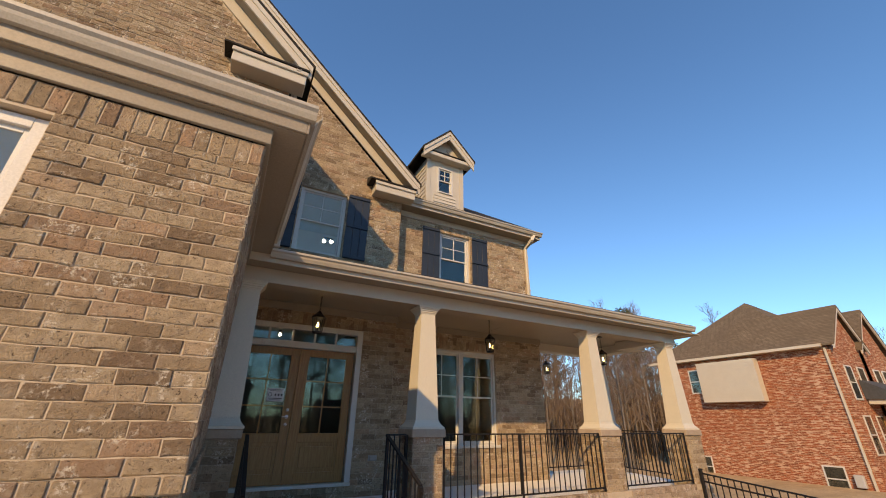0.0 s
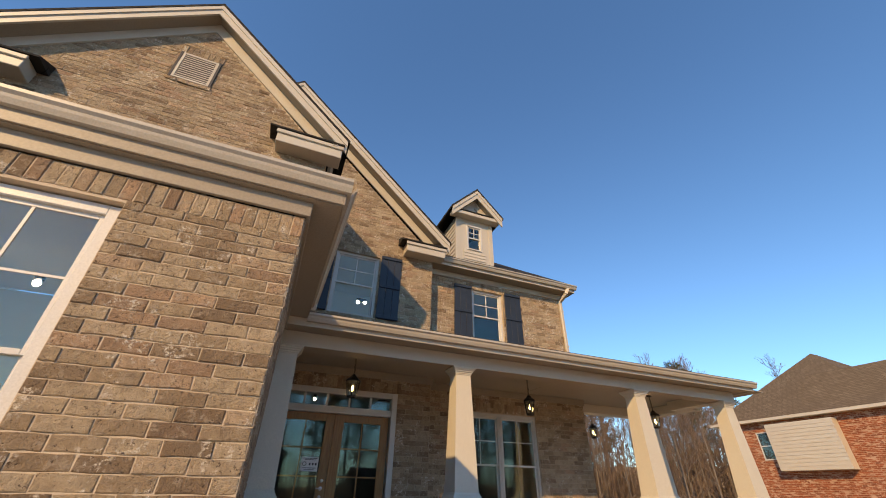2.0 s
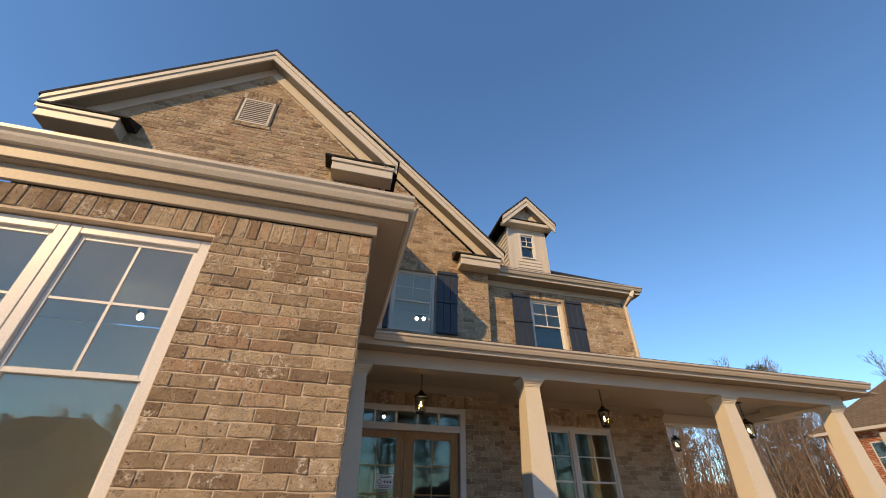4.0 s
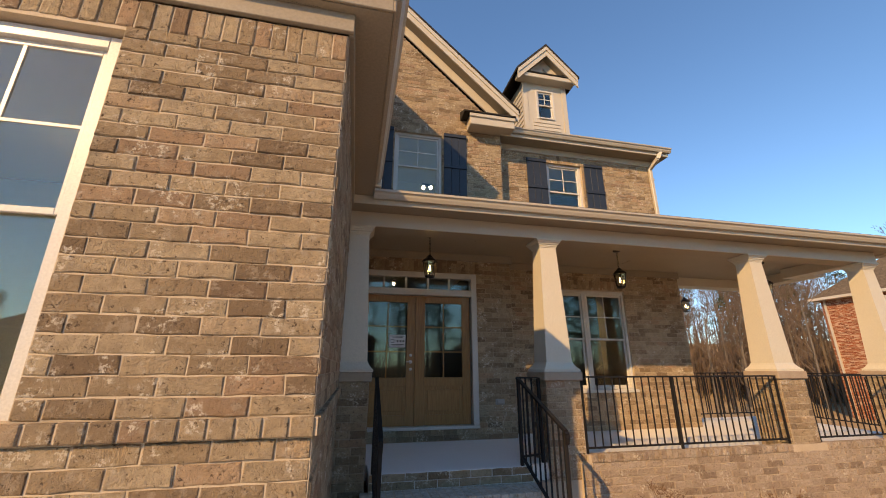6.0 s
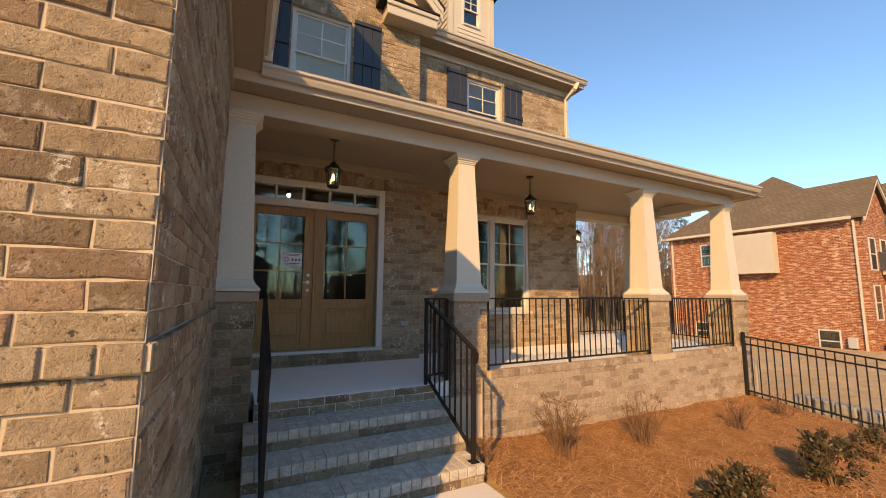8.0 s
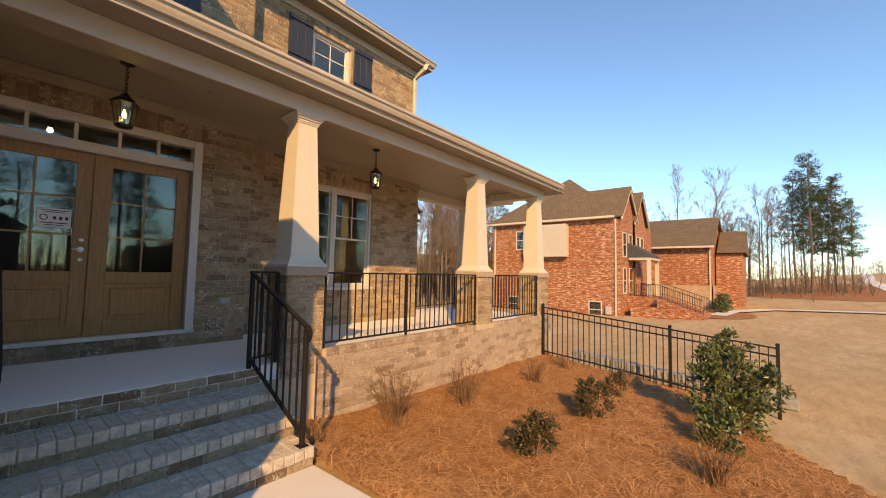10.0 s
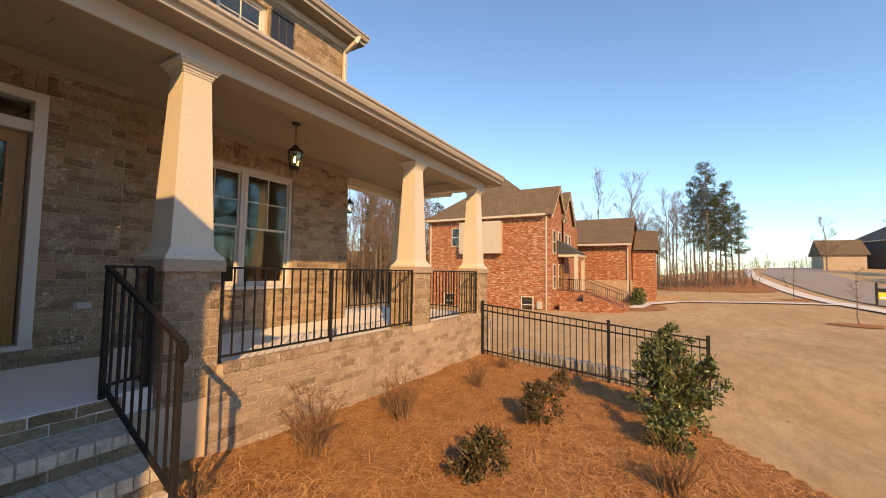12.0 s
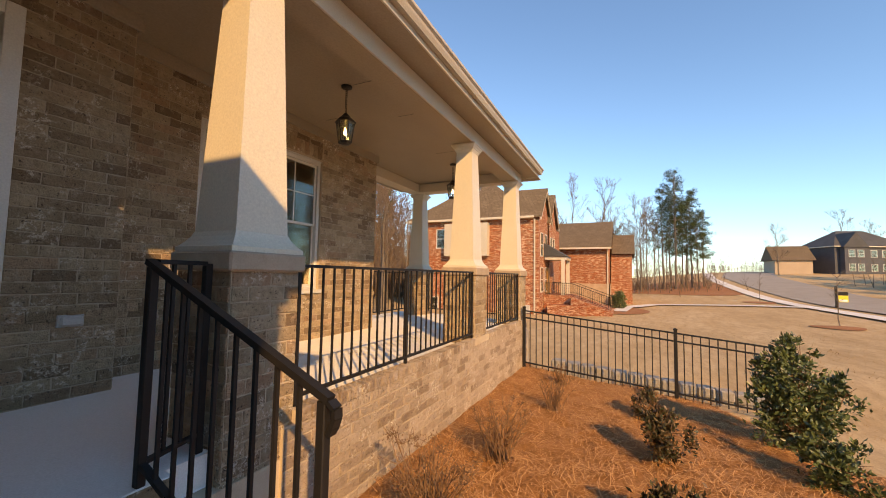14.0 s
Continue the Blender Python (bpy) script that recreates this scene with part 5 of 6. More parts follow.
part("front_door", boxes([(34.3, 35.3, 9.45, 9.545, 0.2, 2.4)]), WOOD, nb)


def far_rail(pts, z):
    t = thing("iron_railing", "black iron railing by the neighbour's entrance", "railing", "neighbour railings")
    for (xa, ya, za), (xb, yb, zb) in zip(pts, pts[1:]):
        part("top_rail", bar(bmesh.new(), (xa, ya, za + 0.95), (xb, yb, zb + 0.95), 0.05, 0.04), IRON, t)
        part("bottom_rail", bar(bmesh.new(), (xa, ya, za + 0.1), (xb, yb, zb + 0.1), 0.04, 0.03), IRON, t)
        n = max(2, round(math.hypot(xb - xa, yb - ya) / 0.16))
        for i in range(n + 1):
            f = i / n
            x, yy, zz = xa + (xb - xa) * f, ya + (yb - ya) * f, za + (zb - za) * f
            part("baluster", boxes([(x - 0.011, x + 0.011, yy - 0.011, yy + 0.011, zz, zz + 0.93)]), IRON, t)


far_rail([(33.05, 9.4, 0.2), (33.05, 7.45, 0.2), (32.6, 4.6, -0.8)], 0)
far_rail([(36.35, 9.4, 0.2), (36.35, 7.45, 0.2), (36.2, 4.6, -0.8)], 0)
part("porch_stairs", prism(bmesh.new(), [(7.39, 0.15), (4.5, -0.9), (4.5, -1.6), (7.39, -1.6)], "x", 32.4, 36.4), RED_BRICK, nb)

nb2 = thing("second_house", "red brick house with a brown shingle gable roof", "house")
part("wall", boxes([(45.0, 57.0, 5.2, 16.0, -1.2, 4.65)]), RED_BRICK, nb2)
part("stone_base", boxes([(44.9, 44.995, 5.1, 16.0, -1.2, 1.0), (44.9, 57.0, 5.1, 5.195, -1.2, 1.0)]), speckled("tan_base_stone", (0.36, 0.24, 0.15), (0.48, 0.35, 0.24), 3.0, 0.9, 20.0, 0.4), nb2)
for s in (-1, 1):
    part("roof", prism(bmesh.new(), [(50.9, 8.05), (50.9 + s * 6.5, 4.7), (50.9 + s * 6.5, 4.86), (50.9, 8.25)], "y", 4.9, 16.3), SHINGLE_FAR, nb2)
part("gable_wall", prism(bmesh.new(), [(45.0, 4.66), (56.8, 4.66), (50.9, 7.95)], "y", 5.21, 5.4), RED_BRICK, nb2)
part("gutter", boxes([(44.3, 44.42, 4.9, 16.3, 4.6, 4.78)]), TRIM, nb2)
part("downspout", boxes([(44.88, 44.97, 5.25, 5.36, -0.4, 4.6)]), TRIM, nb2)
part("wing_wall", boxes([(48.0, 57.0, 3.0, 5.09, -1.2, 4.2)]), RED_BRICK, nb2)
part("roof", prism(bmesh.new(), [(52.5, 6.8), (47.6, 4.25), (57.4, 4.25)], "y", 2.7, 5.0), SHINGLE_FAR, nb2)


def grey_house(x, y, w, d, rot):
    t = thing("grey_house", "dark grey two-storey house with a dark hip roof", "house", m=pose(x, y, ground_z(x, y) - 0.4, 0, 0, rot))
    part("wall", boxes([(-w / 2, w / 2, 0, d, 0, 6.2)]), FAR_SHADE, t)
    hip(t, -w / 2 - 0.5, w / 2 + 0.5, -0.5, d + 0.5, 6.35, 3.8, "x", FAR_SHADE_ROOF)
    part("bay", boxes([(-w / 2 + 1, -w / 2 + 5.5, -1.2, -0.005, 0, 6.0)]), FAR_SHADE, t)
    part("bay_gable", prism(bmesh.new(), [(-w / 2 + 0.6, 6.0), (-w / 2 + 5.9, 6.0), (-w / 2 + 3.25, 9.3)], "y", -1.4, 3.0), FAR_SHADE_ROOF, t)
    part("garage", boxes([(w / 2 + 0.01, w / 2 + 5, 1, d - 1, 0, 3.4)]), FAR_SHADE, t)
    part("garage_roof", prism(bmesh.new(), [(0.6, 3.41), (d - 0.6, 3.41), (d / 2, 5.8)], "x", w / 2 + 0.01, w / 2 + 5.3), FAR_SHADE_ROOF, t)
    for i, (wx, wy) in enumerate(((-w / 2 + 2.4, -1.21), (-w / 2 + 4.2, -1.21), (0.5, -0.01), (2.8, -0.01), (5.0, -0.01))):
        for z in (0.9, 3.9):
            far_window(t, wx, wy, z, 1.3, 1.6, "y")
    return t


grey_house(116, -44, 15, 9, -68)
for x, yy, rot in ((-30, -46, 180), (-4, -52, 180), (26, -48, 180)):
    grey_house(x, yy, 15, 9, rot)
shed = thing("far_garage", "tan low building with a brown roof", "building")
gz = ground_z(112, -29)
part("wall", boxes([(112, 120, -33, -26.5, gz - 0.5, gz + 3)]), speckled("tan_far_wall", (0.40, 0.31, 0.22), (0.46, 0.36, 0.26), 0.6, 0.9, 8.0, 0.1), shed)
part("roof", prism(bmesh.new(), [(111.5, gz + 3.0), (120.5, gz + 3.0), (116, gz + 6.4)], "y", -33.5, -26), SHINGLE_FAR, shed)

# ---- street, pavement and lawn paths ----
def ribbon(name, pts, width, material, lift, label, category):
    """A strip draped on the ground along a line of (x, y) points."""
    vs, fs = [], []
    fine = []
    for (xa, ya), (xb, yb) in zip(pts, pts[1:]):
        n = max(1, round(math.hypot(xb - xa, yb - ya) / 1.5))
        fine += [(xa + (xb - xa) * i / n, ya + (yb - ya) * i / n) for i in range(n)]
    fine.append(pts[-1])
    for i, (x, yy) in enumerate(fine):
        a, b = fine[max(0, i - 1)], fine[min(len(fine) - 1, i + 1)]
        d = Vector((b[0] - a[0], b[1] - a[1])).normalized()
        for s in (-1, -0.33, 0.33, 1):
            px, py = x - d.y * s * width / 2, yy + d.x * s * width / 2
            vs.append((px, py, ground_z(px, py) + lift))
        if i:
            o = len(vs) - 8
            fs += [(o + k, o + k + 1, o + k + 5, o + k + 4) for k in range(3)]
    return tagged(raw(name, vs, fs, material), label, category, kind="structure")


ribbon("road", [(-120, -19.0), (60, -18.5), (100, -19), (150, -30), (200, -60)], 9.0, ASPHALT, 0.06, "pale grey asphalt street running past the lots", "road")
ribbon("pavement", [(-120, -12.2), (60, -11.6), (96, -12), (125, -15.5), (160, -25)], 1.6, CONCRETE, 0.08, "pale concrete pavement beside the street", "pavement")
ribbon("path", [(42, 3.4), (46.5, 1.0), (47.5, -11.2)], 1.5, CONCRETE, 0.08, "pale concrete path across the lawn", "path")
ribbon("path_far", [(36.4, 4.2), (42, 3.6)], 1.3, CONCRETE, 0.085, "pale concrete path to the neighbour's steps", "path")


def mulch_ring(x, y, r, label, sx=1.0):
    n = 22
    vs = [(x, y, ground_z(x, y) + 0.10)]
    for i in range(n):
        a = math.tau * i / n
        rr = r * (1 + 0.12 * math.sin(3 * a + x))
        px, py = x + rr * sx * math.cos(a), y + rr * math.sin(a)
        vs.append((px, py, ground_z(px, py) + 0.01))
    return tagged(raw("mulch_patch", vs, [(0, 1 + i, 1 + (i + 1) % n) for i in range(n)], SOIL), label, "mulch", kind="structure")


mulch_ring(29.5, -6.8, 1.1, "reddish mulch ring round a young tree")
mulch_ring(54, -9.4, 1.5, "reddish mulch ring round a young tree")
mulch_ring(74, -9.0, 1.6, "reddish mulch ring round a young tree")
mulch_ring(39, 5.0, 3.0, "red clay bed before the neighbour's house", 1.8)
mulch_ring(78, -4.0, 9.0, "red clay patch under the pines", 1.6)

sign = thing("yard_sign", "black post with a small yellow and white sign", "sign")
sx, sy = 50.0, -14.2
sz = ground_z(sx, sy)
part("sign_post", boxes([(sx, sx + 0.14, sy, sy + 0.14, sz, sz + 2.0)]), IRON, sign)
part("sign_panel", boxes([(sx - 0.02, sx + 0.05, sy - 0.75, sy - 0.02, sz + 0.55, sz + 1.15)]), YELLOW, sign, "yellow panel")
part("sign_header", boxes([(sx - 0.02, sx + 0.05, sy - 0.75, sy - 0.02, sz + 1.16, sz + 1.5)]), IRON, sign)
part("sign_bar", boxes([(sx - 0.026, sx - 0.021, sy - 0.68, sy - 0.1, sz + 0.6, sz + 0.78)]), PAPER, sign)
lamp = thing("street_lamp", "slim black street lamp by the road", "street lamp")
lz = ground_z(118, -10.5)
part("pole", rod(bmesh.new(), (118, -10.5, lz), (118, -10.5, lz + 4.6), 0.09, 0.07), IRON, lamp)
part("lamp_head", lathe(bmesh.new(), 118, -10.5, [(lz + 4.601, 0.1), (lz + 4.9, 0.26), (lz + 5.3, 0.2), (lz + 5.5, 0.03)], 8), IRON, lamp)


# ---- trees ----
def tube(vs, fs, a, b, ra, rb, n):
    d = (b - a)
    q = d.to_track_quat("Z", "Y")
    o = len(vs)
    for c, r in ((a, ra), (b, rb)):
        for i in range(n):
            t = math.tau * i / n
            vs.append(c + q @ Vector((r * math.cos(t), r * math.sin(t), 0)))
    for i in range(n):
        j = (i + 1) % n
        fs.append((o + i, o + j, o + n + j, o + n + i))


def bare_tree(seed, height, spread=0.5, thin=False):
    """A leafless tree: tapered trunk with limbs, and a crown of fine twigs."""
    r = random.Random(seed)
    wood, twig = ([], []), ([], [])

    def grow(p, d, length, rad, depth):
        steps = 3 if depth < 3 else 2
        for _ in range(steps):
            nd = (d + Vector((r.uniform(-1, 1), r.uniform(-1, 1), r.uniform(-0.4, 0.6))) * (0.10 if depth == 0 else 0.2)).normalized()
            q = p + nd * (length / steps)
            store = wood if depth < 3 else twig
            tube(store[0], store[1], p, q, rad, rad * 0.84, 6 if depth == 0 else (5 if depth < 3 else 3))
            p, d, rad = q, nd, rad * 0.84
            if depth < 5 and depth > 0:
                side = Vector((r.uniform(-1, 1), r.uniform(-1, 1), r.uniform(-0.1, 0.8))).normalized()
                grow(p, (d * 0.75 + side * spread).normalized(), length * r.uniform(0.4, 0.62), max(rad * 0.5, 0.011), depth + 1)
        if depth < 5:
            for _ in range(2):
                side = Vector((r.uniform(-1, 1), r.uniform(-1, 1), r.uniform(0.0, 0.6))).normalized()
                grow(p, (d + side * spread).normalized(), length * r.uniform(0.5, 0.72), max(rad * 0.72, 0.011), depth + 1)

    base = height * 0.30
    p, d, rad = Vector((0, 0, -0.3)), Vector((0, 0, 1)), height * (0.009 if thin else 0.014)
    n = 5
    for k in range(n):
        q = p + Vector((r.uniform(-0.05, 0.05) * height / 10, r.uniform(-0.05, 0.05) * height / 10, height * (0.75 if thin else 0.55) / n))
        tube(wood[0], wood[1], p, q, rad, rad * 0.86, 7)
        p, rad = q, rad * 0.86
        if k >= (1 if thin else 1):
            for _ in range(2):
                a = r.uniform(0, math.tau)
                grow(p, Vector((math.cos(a), math.sin(a), 0.8)).normalized(), height * r.uniform(0.11, 0.17), rad * 0.45, 2)
    grow(p, Vector((0, 0, 1)), height * 0.2, rad, 1)
    t = thing("bare_tree", "leafless winter tree with fine grey branches", "tree", "bare trees")
    raw("trunk", wood[0], wood[1], BARK, t)
    raw("crown", twig[0], twig[1], TWIG, t)
    return t


def pine_tree(seed, height):
    r = random.Random(seed)
    tv, tf, nv, nf = [], [], [], []
    p, rad = Vector((0, 0, -0.3)), height * 0.011
    for k in range(9):
        q = p + Vector((r.uniform(-0.12, 0.12), r.uniform(-0.12, 0.12), height / 9))
        tube(tv, tf, p, q, rad, rad * 0.88, 7)
        p, rad = q, rad * 0.88
    z = height * 0.36
    while z < height * 1.0:
        f = (z / height - 0.36) / 0.64
        reach = height * 0.19 * (1.0 - 0.72 * f) * (0.55 + 0.45 * min(1, f * 4)) * r.uniform(0.6, 1.15)
        a = r.uniform(0, math.tau)
        e = Vector((math.cos(a) * reach, math.sin(a) * reach, z + reach * r.uniform(-0.05, 0.35)))
        s = Vector((0, 0, z))
        tube(tv, tf, s, e, 0.05, 0.018, 4)
        for u in (0.45, 0.65, 0.82, 1.0):
            if r.random() < 0.2:
                continue
            c = s.lerp(e, u) + Vector((r.gauss(0, 0.15), r.gauss(0, 0.15), r.gauss(0.1, 0.12)))
            for _ in range(26):
                d = Vector((r.gauss(0, 1), r.gauss(0, 1), r.gauss(0.25, 0.8))).normalized()
                c2 = c + d * r.uniform(0.05, 0.42)
                side = d.cross(Vector((r.gauss(0, 1), r.gauss(0, 1), r.gauss(0, 1)))).normalized() * r.uniform(0.025, 0.05)
                l = r.uniform(0.16, 0.34)
                o = len(nv)
                nv.extend((c2 - side, c2 + side, c2 + d * l + side * 0.3))
                nf.append((o, o + 1, o + 2))
        z += r.uniform(0.10, 0.24)
    t = thing("pine_tree", "tall pine with a bare lower trunk and dark green crown", "tree", "pine trees")
    raw("trunk", tv, tf, BARK, t)
    raw("crown", nv, nf, NEEDLE, t)
    return t


def plant(ob, x, y, scale=1.0, turn=0.0):
    """Puts a first specimen on the ground."""
    ob.matrix_basis = pose(x, y, ground_z(x, y), 0, 0, turn)
    ob.scale = (scale,) * 3
    return ob


def again(ob, x, y, scale, turn):
    c = copy_thing(ob, pose(x, y, ground_z(x, y), 0, 0, turn))
    c.scale = (scale,) * 3
    return c


r = random.Random(11)
kinds = [bare_tree(21, 14, 0.55), bare_tree(22, 15, 0.5), bare_tree(23, 16, 0.45, True), bare_tree(24, 15, 0.4, True), bare_tree(25, 10, 0.8)]
pines = [pine_tree(31, 17), pine_tree(32, 16), pine_tree(33, 15)]
plant(kinds[0], 78, 4.5, 0.95)
plant(kinds[1], 74, 7.4, 1.35)
plant(kinds[2], 70, 1.5, 0.85)
plant(kinds[3], 73, 0.5, 0.9)
plant(kinds[4], 108, -26, 1.15)
plant(pines[0], 75, -3.6, 1.14)
plant(pines[1], 76, -2.0, 1.08)
plant(pines[2], 77, -6.2, 1.08)
for x, y, s in ((77, -3.2, 0.95), (79, -5.0, 0.9), (76, -7.0, 0.82), (80, -8.2, 0.86), (79, -5.6, 1.0), (73, 5.2, 0.6)):
    again(pines[r.randrange(3)], x, y, s, r.uniform(0, 360))
# trees beyond the pines and behind the houses
for x, y, s, k in ((72, 3.0, 0.85, 0), (76, 2.0, 0.9, 2), (80, 1.0, 0.8, 3), (84, 6.5, 1.0, 1), (72, 12, 1.15, 3), (73, 5.6, 1.05, 1), (70, 13, 1.0, 0), (66, 17, 1.05, 1), (82, -1.0, 0.75, 2), (83, -3.0, 0.7, 3),
                   (150, -52, 1.3, 1), (156, -60, 1.2, 0), (62, 21, 1.0, 0), (56, 25, 1.05, 1), (60, 30, 1.0, 2), (69, 6.2, 0.7, 3), (73, -0.6, 0.7, 2), (75, 1.0, 0.75, 3), (78, -1.6, 0.8, 2), (81, 3.4, 0.8, 0)):
    again(kinds[k], x, y, s, r.uniform(0, 360))
# the wood behind the porch
for i in range(110):
    a = radians(r.uniform(24, 58))
    d = r.uniform(26, 72)
    x, y = 2 + d * math.sin(a), 3 + d * math.cos(a)
    if 28 < x < 45 and y < 24:
        y += 12
    again(kinds[r.choice((0, 1, 2, 2, 3, 3))], x, y, max(0.3, (1.8 + 0.225 * d - ground_z(x, y)) / 15.0) * r.uniform(0.88, 1.02), r.uniform(0, 360))
for x, y, s in ((45, 33, 1.0), (50, 36, 1.05), (38, 40, 0.95), (47, 29, 0.8), (30, 38, 0.9), (34, 30, 0.7)):
    again(pines[r.randrange(3)], x, y, s, r.uniform(0, 360))
# trees across the street, behind the walker
for i in range(64):
    x = -76 + i * 2.5 + r.uniform(-1.2, 1.2)
    near = x > -14
    y = -47 - r.uniform(0, 12) if near else -52 - r.uniform(0, 14)
    if i % 4 != 0:
        again(pines[r.randrange(3)], x, y, r.uniform(1.15, 1.45) if near else r.uniform(0.6, 0.85), r.uniform(0, 360))
    else:
        again(kinds[r.randrange(4)], x, y, r.uniform(0.8, 1.0), r.uniform(0, 360))


def far_wood(name, spots, seed, label, height=9.0, density=26):
    """A distant belt of brush: many upright stems and twig clumps in one object."""
    rr = random.Random(seed)
    vs, fs = [], []
    for (xa, ya), (xb, yb) in zip(spots, spots[1:]):
        n = int(math.hypot(xb - xa, yb - ya) * density / 10)
        for i in range(n):
            f = rr.random()
            x, y = xa + (xb - xa) * f + rr.gauss(0, 3), ya + (yb - ya) * f + rr.gauss(0, 3)
            z = ground_z(x, y) - 0.2
            h = height * rr.uniform(0.3, 1.0)
            top = Vector((x + rr.gauss(0, 0.5), y + rr.gauss(0, 0.5), z + h))
            tube(vs, fs, Vector((x, y, z)), top, 0.05, 0.012, 3)
            for _ in range(9):
                u = rr.uniform(0.2, 1.0)
                s = Vector((x, y, z)).lerp(top, u)
                tube(vs, fs, s, s + Vector((rr.gauss(0, 0.7), rr.gauss(0, 0.7), rr.uniform(0.2, 1.2))), 0.02, 0.006, 3)
    ob = raw(name, vs, fs, TWIG)
    return tagged(ob, label, "brush", kind="stuff")


far_wood("brush_by_pines", [(70, 9), (76, -8)], 1, "brown winter brush under the pines", 4.5, 90)
far_wood("brush_behind_porch", [(20, 44), (36, 34), (52, 24), (64, 18)], 2, "brown winter brush in the wood", 10.0, 340)
far_wood("brush_far", [(140, 20), (150, -5), (160, -30), (175, -60)], 3, "far brown brush along the rise", 6.0, 60)
far_wood("brush_behind_walker", [(-76, -64), (-16, -56), (-14, -38), (84, -36)], 4, "winter brush across the street", 8.0, 170)
far_wood("brush_hill", [(90, 60), (130, 40), (165, 10)], 6, "far brown woods on the rise", 12.0, 60)


# ---- shrubs ----
def leafy_bush(label, blobs, count, size, material, seed, stems=14, category="shrub"):
    """A bush of real leaves round its stems; blobs: (x, y, z, radius) of the crown's lobes, local."""
    rr = random.Random(seed)
    sv, sf, lv, lf = [], [], [], []
    for _ in range(stems):
        bx, by, bz, br = rr.choice(blobs)
        p = Vector((rr.gauss(0, 0.04), rr.gauss(0, 0.04), 0.0))
        q = Vector((bx + rr.gauss(0, br * 0.45), by + rr.gauss(0, br * 0.45), bz + rr.gauss(0, br * 0.45)))
        m = p.lerp(q, 0.5) + Vector((rr.gauss(0, 0.04), rr.gauss(0, 0.04), 0.05))
        tube(sv, sf, p, m, 0.011, 0.008, 5)
        tube(sv, sf, m, q, 0.008, 0.003, 5)
        for _ in range(3):
            s = m.lerp(q, rr.random())
            tube(sv, sf, s, s + Vector((rr.gauss(0, 0.1), rr.gauss(0, 0.1), rr.uniform(0, 0.16))), 0.004, 0.0015, 4)
    tot = sum(b[3] ** 2 for b in blobs)
    for bx, by, bz, br in blobs:
        tips = []
        for _ in range(max(6, int(60 * br))):
            d = Vector((rr.gauss(0, 1), rr.gauss(0, 1), rr.gauss(0.1, 1))).normalized()
            tips.append((Vector((bx, by, bz)) + d * br * rr.uniform(0.5, 1.12), d))
        for i in range(int(count * br ** 2 / tot)):
            c, d = rr.choice(tips)
            c = c + Vector((rr.gauss(0, 1), rr.gauss(0, 1), rr.gauss(0, 1))) * br * 0.17
            if c.z < 0.02:
                continue
            ax = (d * 0.6 + Vector((rr.gauss(0, 0.7), rr.gauss(0, 0.7), rr.gauss(0.35, 0.6)))).normalized()
            sd = ax.cross(Vector((rr.gauss(0, 1), rr.gauss(0, 1), rr.gauss(0, 1)))).normalized()
            up = sd.cross(ax)
            l, w = size * rr.uniform(0.7, 1.25), size * rr.uniform(0.2, 0.3)
            o = len(lv)
            lv.extend((c, c + ax * l * 0.5 + sd * w + up * w * 0.25, c + ax * l * 0.5 - sd * w + up * w * 0.25, c + ax * l))
            lf.extend(((o, o + 1, o + 3), (o, o + 3, o + 2)))
    t = thing("shrub", label, category, "bed shrubs")
    raw("stem", sv, sf, DRY, t)["kind"] = "stuff"
    raw("leaves", lv, lf, material, t)["kind"] = "stuff"
    return t


def bed_z(x, y):
    return ground_z(x, y) + 0.01


def put(t, x, y, turn=0.0):
    t.matrix_basis = pose(x, y, bed_z(x, y), 0, 0, turn)
    return t


put(leafy_bush("large glossy green holly shrub beside the fence", [(0, 0, 0.34, 0.38), (0.1, 0.05, 0.66, 0.36), (-0.10, 0.12, 0.98, 0.26), (0.02, 0.0, 1.22, 0.17), (0.2, -0.28, 0.5, 0.30), (-0.22, 0.3, 0.55, 0.28), (-0.1, 0.38, 1.02, 0.12), (0.1, -0.36, 0.82, 0.14)], 6400, 0.068, LEAF, 61, 30), 7.55, 1.62)
put(leafy_bush("low green holly shrub at the edge of the bed", [(0, 0, 0.2, 0.24), (0.15, 0.02, 0.32, 0.18), (-0.12, 0.0, 0.16, 0.18)], 1900, 0.062, LEAF, 62, 12), 6.42, 1.70)
put(leafy_bush("small rounded dark green shrub in the straw", [(0, 0, 0.18, 0.24), (0.14, 0, 0.22, 0.16), (-0.13, 0.05, 0.2, 0.17)], 2100, 0.055, LEAF_BRONZE, 63, 14), 4.5, 3.2)
put(leafy_bush("small bronze-green shrub in the straw", [(0, 0, 0.2, 0.22), (0.08, 0.03, 0.36, 0.17), (-0.1, 0.0, 0.26, 0.16)], 1800, 0.055, LEAF_BRONZE, 64, 14), 6.12, 3.13)
put(leafy_bush("small bronze-green shrub in the straw", [(0, 0, 0.16, 0.18), (0.1, 0, 0.26, 0.15)], 1000, 0.05, LEAF_BRONZE, 65, 12), 7.6, 3.25)
put(leafy_bush("small evergreen by the neighbour's path", [(0, 0, 0.5, 0.5), (0, 0, 1.1, 0.35)], 900, 0.2, LEAF, 66, 8), 40.0, 4.2)
put(leafy_bush("clipped evergreen by the far house", [(0, 0, 0.5, 0.6), (0.3, 0, 0.8, 0.5)], 900, 0.22, LEAF, 67, 8), 44.2, 4.3)


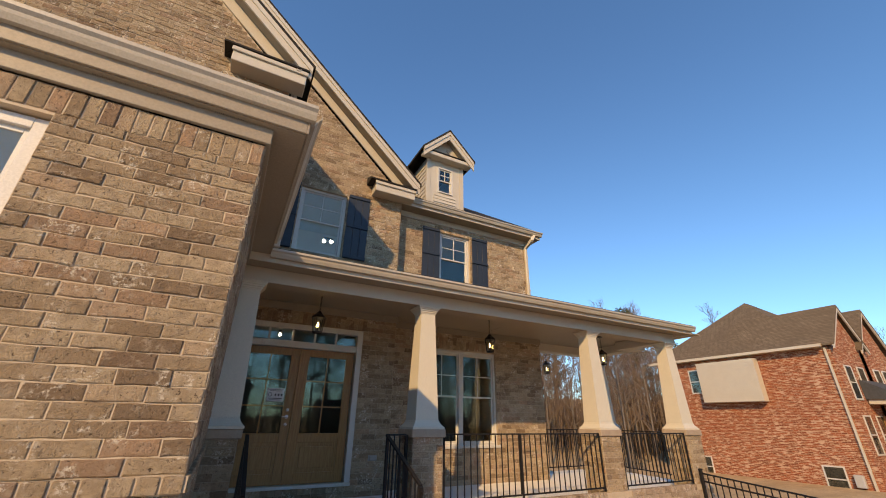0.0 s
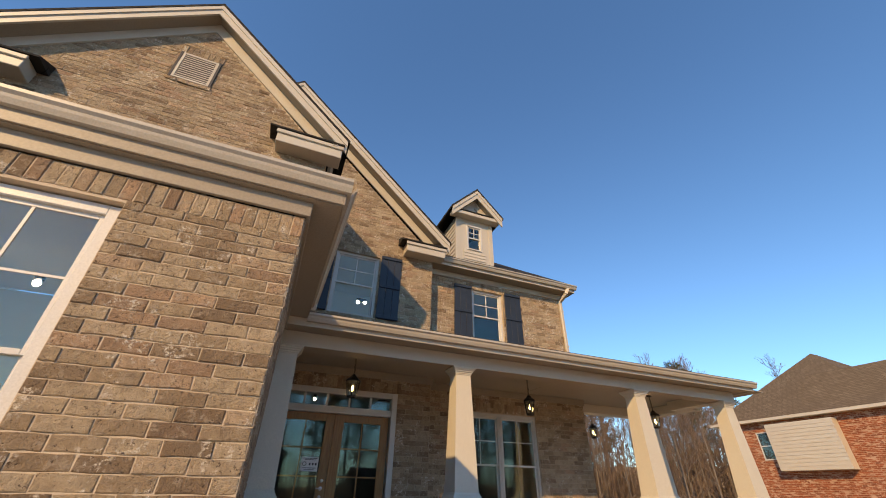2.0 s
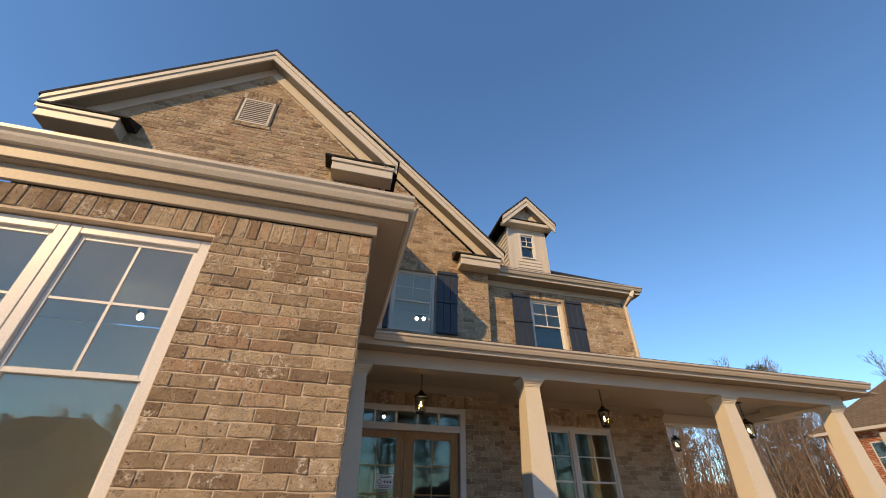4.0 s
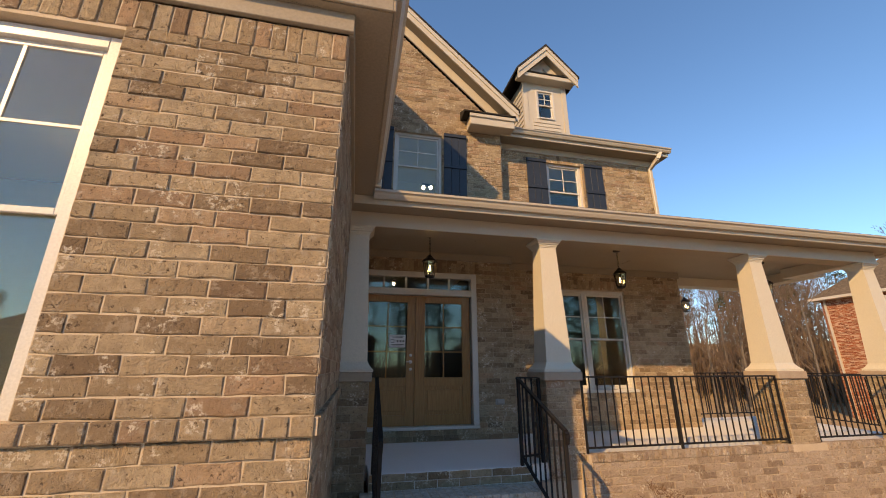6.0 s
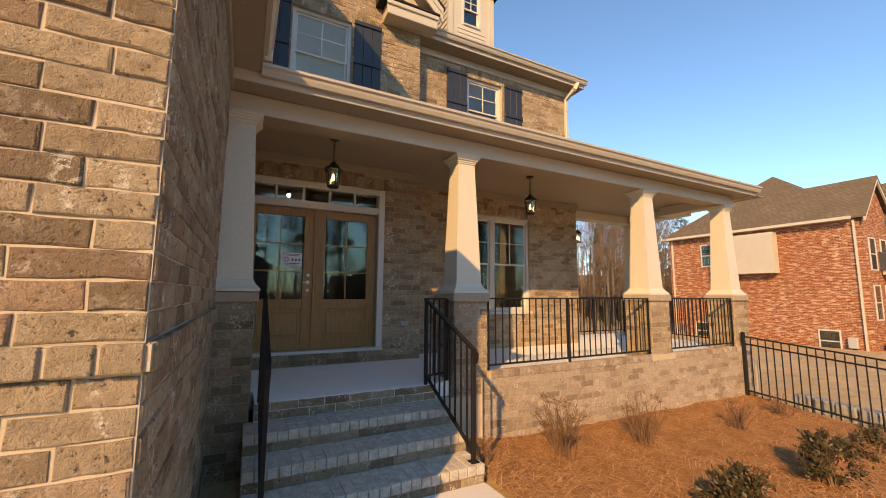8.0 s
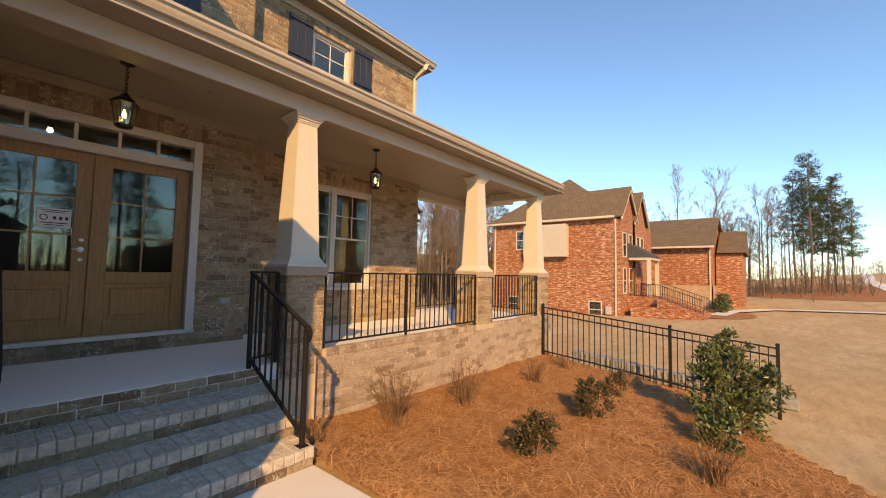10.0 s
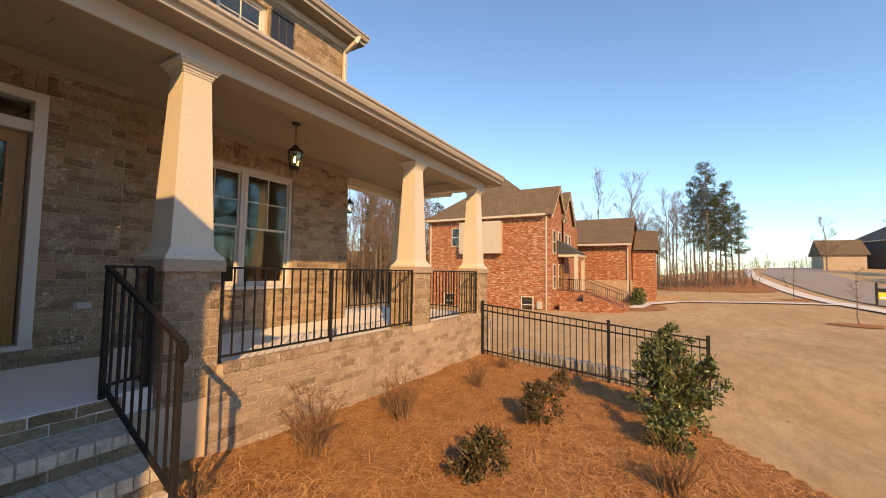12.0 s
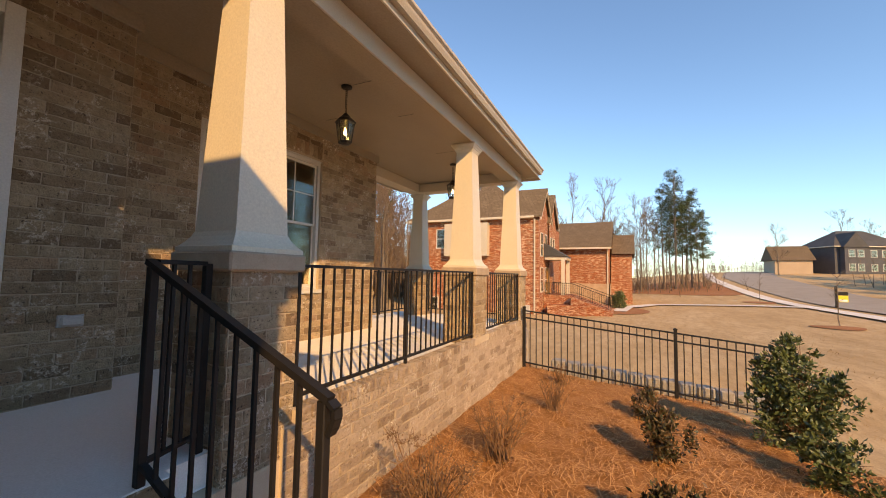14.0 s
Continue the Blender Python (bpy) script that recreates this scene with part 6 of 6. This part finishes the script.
def dry_shrub(label, n, h, seed, heads):
    """A leafless perennial: thin arching stems, some with dried flower heads."""
    rr = random.Random(seed)
    sv, sf, hv, hf = [], [], [], []
    for i in range(n):
        p = Vector((rr.gauss(0, 0.05), rr.gauss(0, 0.05), 0))
        a, lean = rr.uniform(0, math.tau), rr.uniform(0.1, 0.55)
        d = Vector((math.cos(a) * lean, math.sin(a) * lean, 1)).normalized()
        L = h * rr.uniform(0.45, 1.0)
        for k in range(4):
            q = p + d * (L / 4)
            tube(sv, sf, p, q, 0.0060 - 0.0009 * k, 0.0051 - 0.0009 * k, 4)
            if k > 0:
                for _ in range(2):
                    s = d + Vector((rr.gauss(0, 0.6), rr.gauss(0, 0.6), rr.gauss(0, 0.3)))
                    tube(sv, sf, q, q + s.normalized() * L * rr.uniform(0.08, 0.24), 0.0032, 0.0016, 3)
            p = q
            d = (d + Vector((rr.gauss(0, 0.18), rr.gauss(0, 0.18), rr.gauss(0.02, 0.1)))).normalized()
        if rr.random() < heads:
            for _ in range(42):
                c = p + Vector((rr.gauss(0, 0.026), rr.gauss(0, 0.026), rr.gauss(0.01, 0.02)))
                e = Vector((rr.gauss(0, 1), rr.gauss(0, 1), rr.gauss(0, 1))).normalized() * 0.011
                g = e.cross(Vector((rr.gauss(0, 1), rr.gauss(0, 1), 1))).normalized() * 0.009
                o = len(hv)
                hv.extend((c - e, c + g, c + e))
                hf.append((o, o + 1, o + 2))
    t = thing("dry_shrub", label, "shrub", "dry bed plants")
    raw("stem", sv, sf, DRY, t)["kind"] = "stuff"
    if hv:
        raw("seed_head", hv, hf, DRY, t, "dried brown flower heads")["kind"] = "stuff"
    return t


for x, y, n, h, hd in ((3.85, 4.72, 52, 0.70, 0.6), (5.2, 4.62, 46, 0.62, 0.4), (7.0, 4.42, 40, 0.44, 0.15), (8.6, 4.55, 30, 0.38, 0.1), (5.3, 1.66, 46, 0.5, 0.1), (2.72, 4.72, 12, 0.3, 0.2)):
    put(dry_shrub("leafless brown perennial with dried stems in the straw", n, h, int(x * 100), hd), x, y)


def young_tree(x, y, h, seed):
    rr = random.Random(seed)
    sv, sf = [], []
    p = Vector((0, 0, 0))
    for k in range(6):
        q = p + Vector((rr.gauss(0, 0.03), rr.gauss(0, 0.03), h / 6))
        tube(sv, sf, p, q, 0.035 - 0.004 * k, 0.031 - 0.004 * k, 5)
        if k > 1:
            for _ in range(4):
                s = Vector((rr.gauss(0, 1), rr.gauss(0, 1), 1.2)).normalized()
                e = q + s * h * rr.uniform(0.12, 0.26)
                tube(sv, sf, q, e, 0.012, 0.005, 4)
                for _ in range(2):
                    tube(sv, sf, q.lerp(e, 0.6), q.lerp(e, 0.6) + Vector((rr.gauss(0, 0.15), rr.gauss(0, 0.15), 0.2)), 0.006, 0.003, 3)
        p = q
    t = thing("young_tree", "slender leafless sapling in a mulch ring", "tree", "saplings", m=pose(x, y, ground_z(x, y) + 0.08))
    raw("trunk", sv, sf, BARK, t)


young_tree(29.5, -6.8, 2.6, 1)
young_tree(54, -9.4, 3.4, 2)
young_tree(74, -9.0, 3.2, 3)


def lawn_tufts():
    rr = random.Random(9)
    vs, fs = [], []
    for _ in range(5200):
        x = 9.6 + 26 * rr.random() ** 1.5
        y = rr.uniform(-9, 6)
        z = ground_z(x, y) - 0.03
        for _ in range(2):
            a, l = rr.uniform(0, math.tau), rr.uniform(0.04, 0.12)
            w = 0.004
            o = len(vs)
            vs += [(x - w * math.sin(a), y + w * math.cos(a), z), (x + w * math.sin(a), y - w * math.cos(a), z), (x + l * math.cos(a), y + l * math.sin(a), z + l * 0.6)]
            fs.append((o, o + 1, o + 2))
    tagged(raw("dry_grass", vs, fs, GRASS_TUFT), "stray dry grass blades on the dormant lawn", "grass", kind="stuff")


lawn_tufts()
straw_cover()
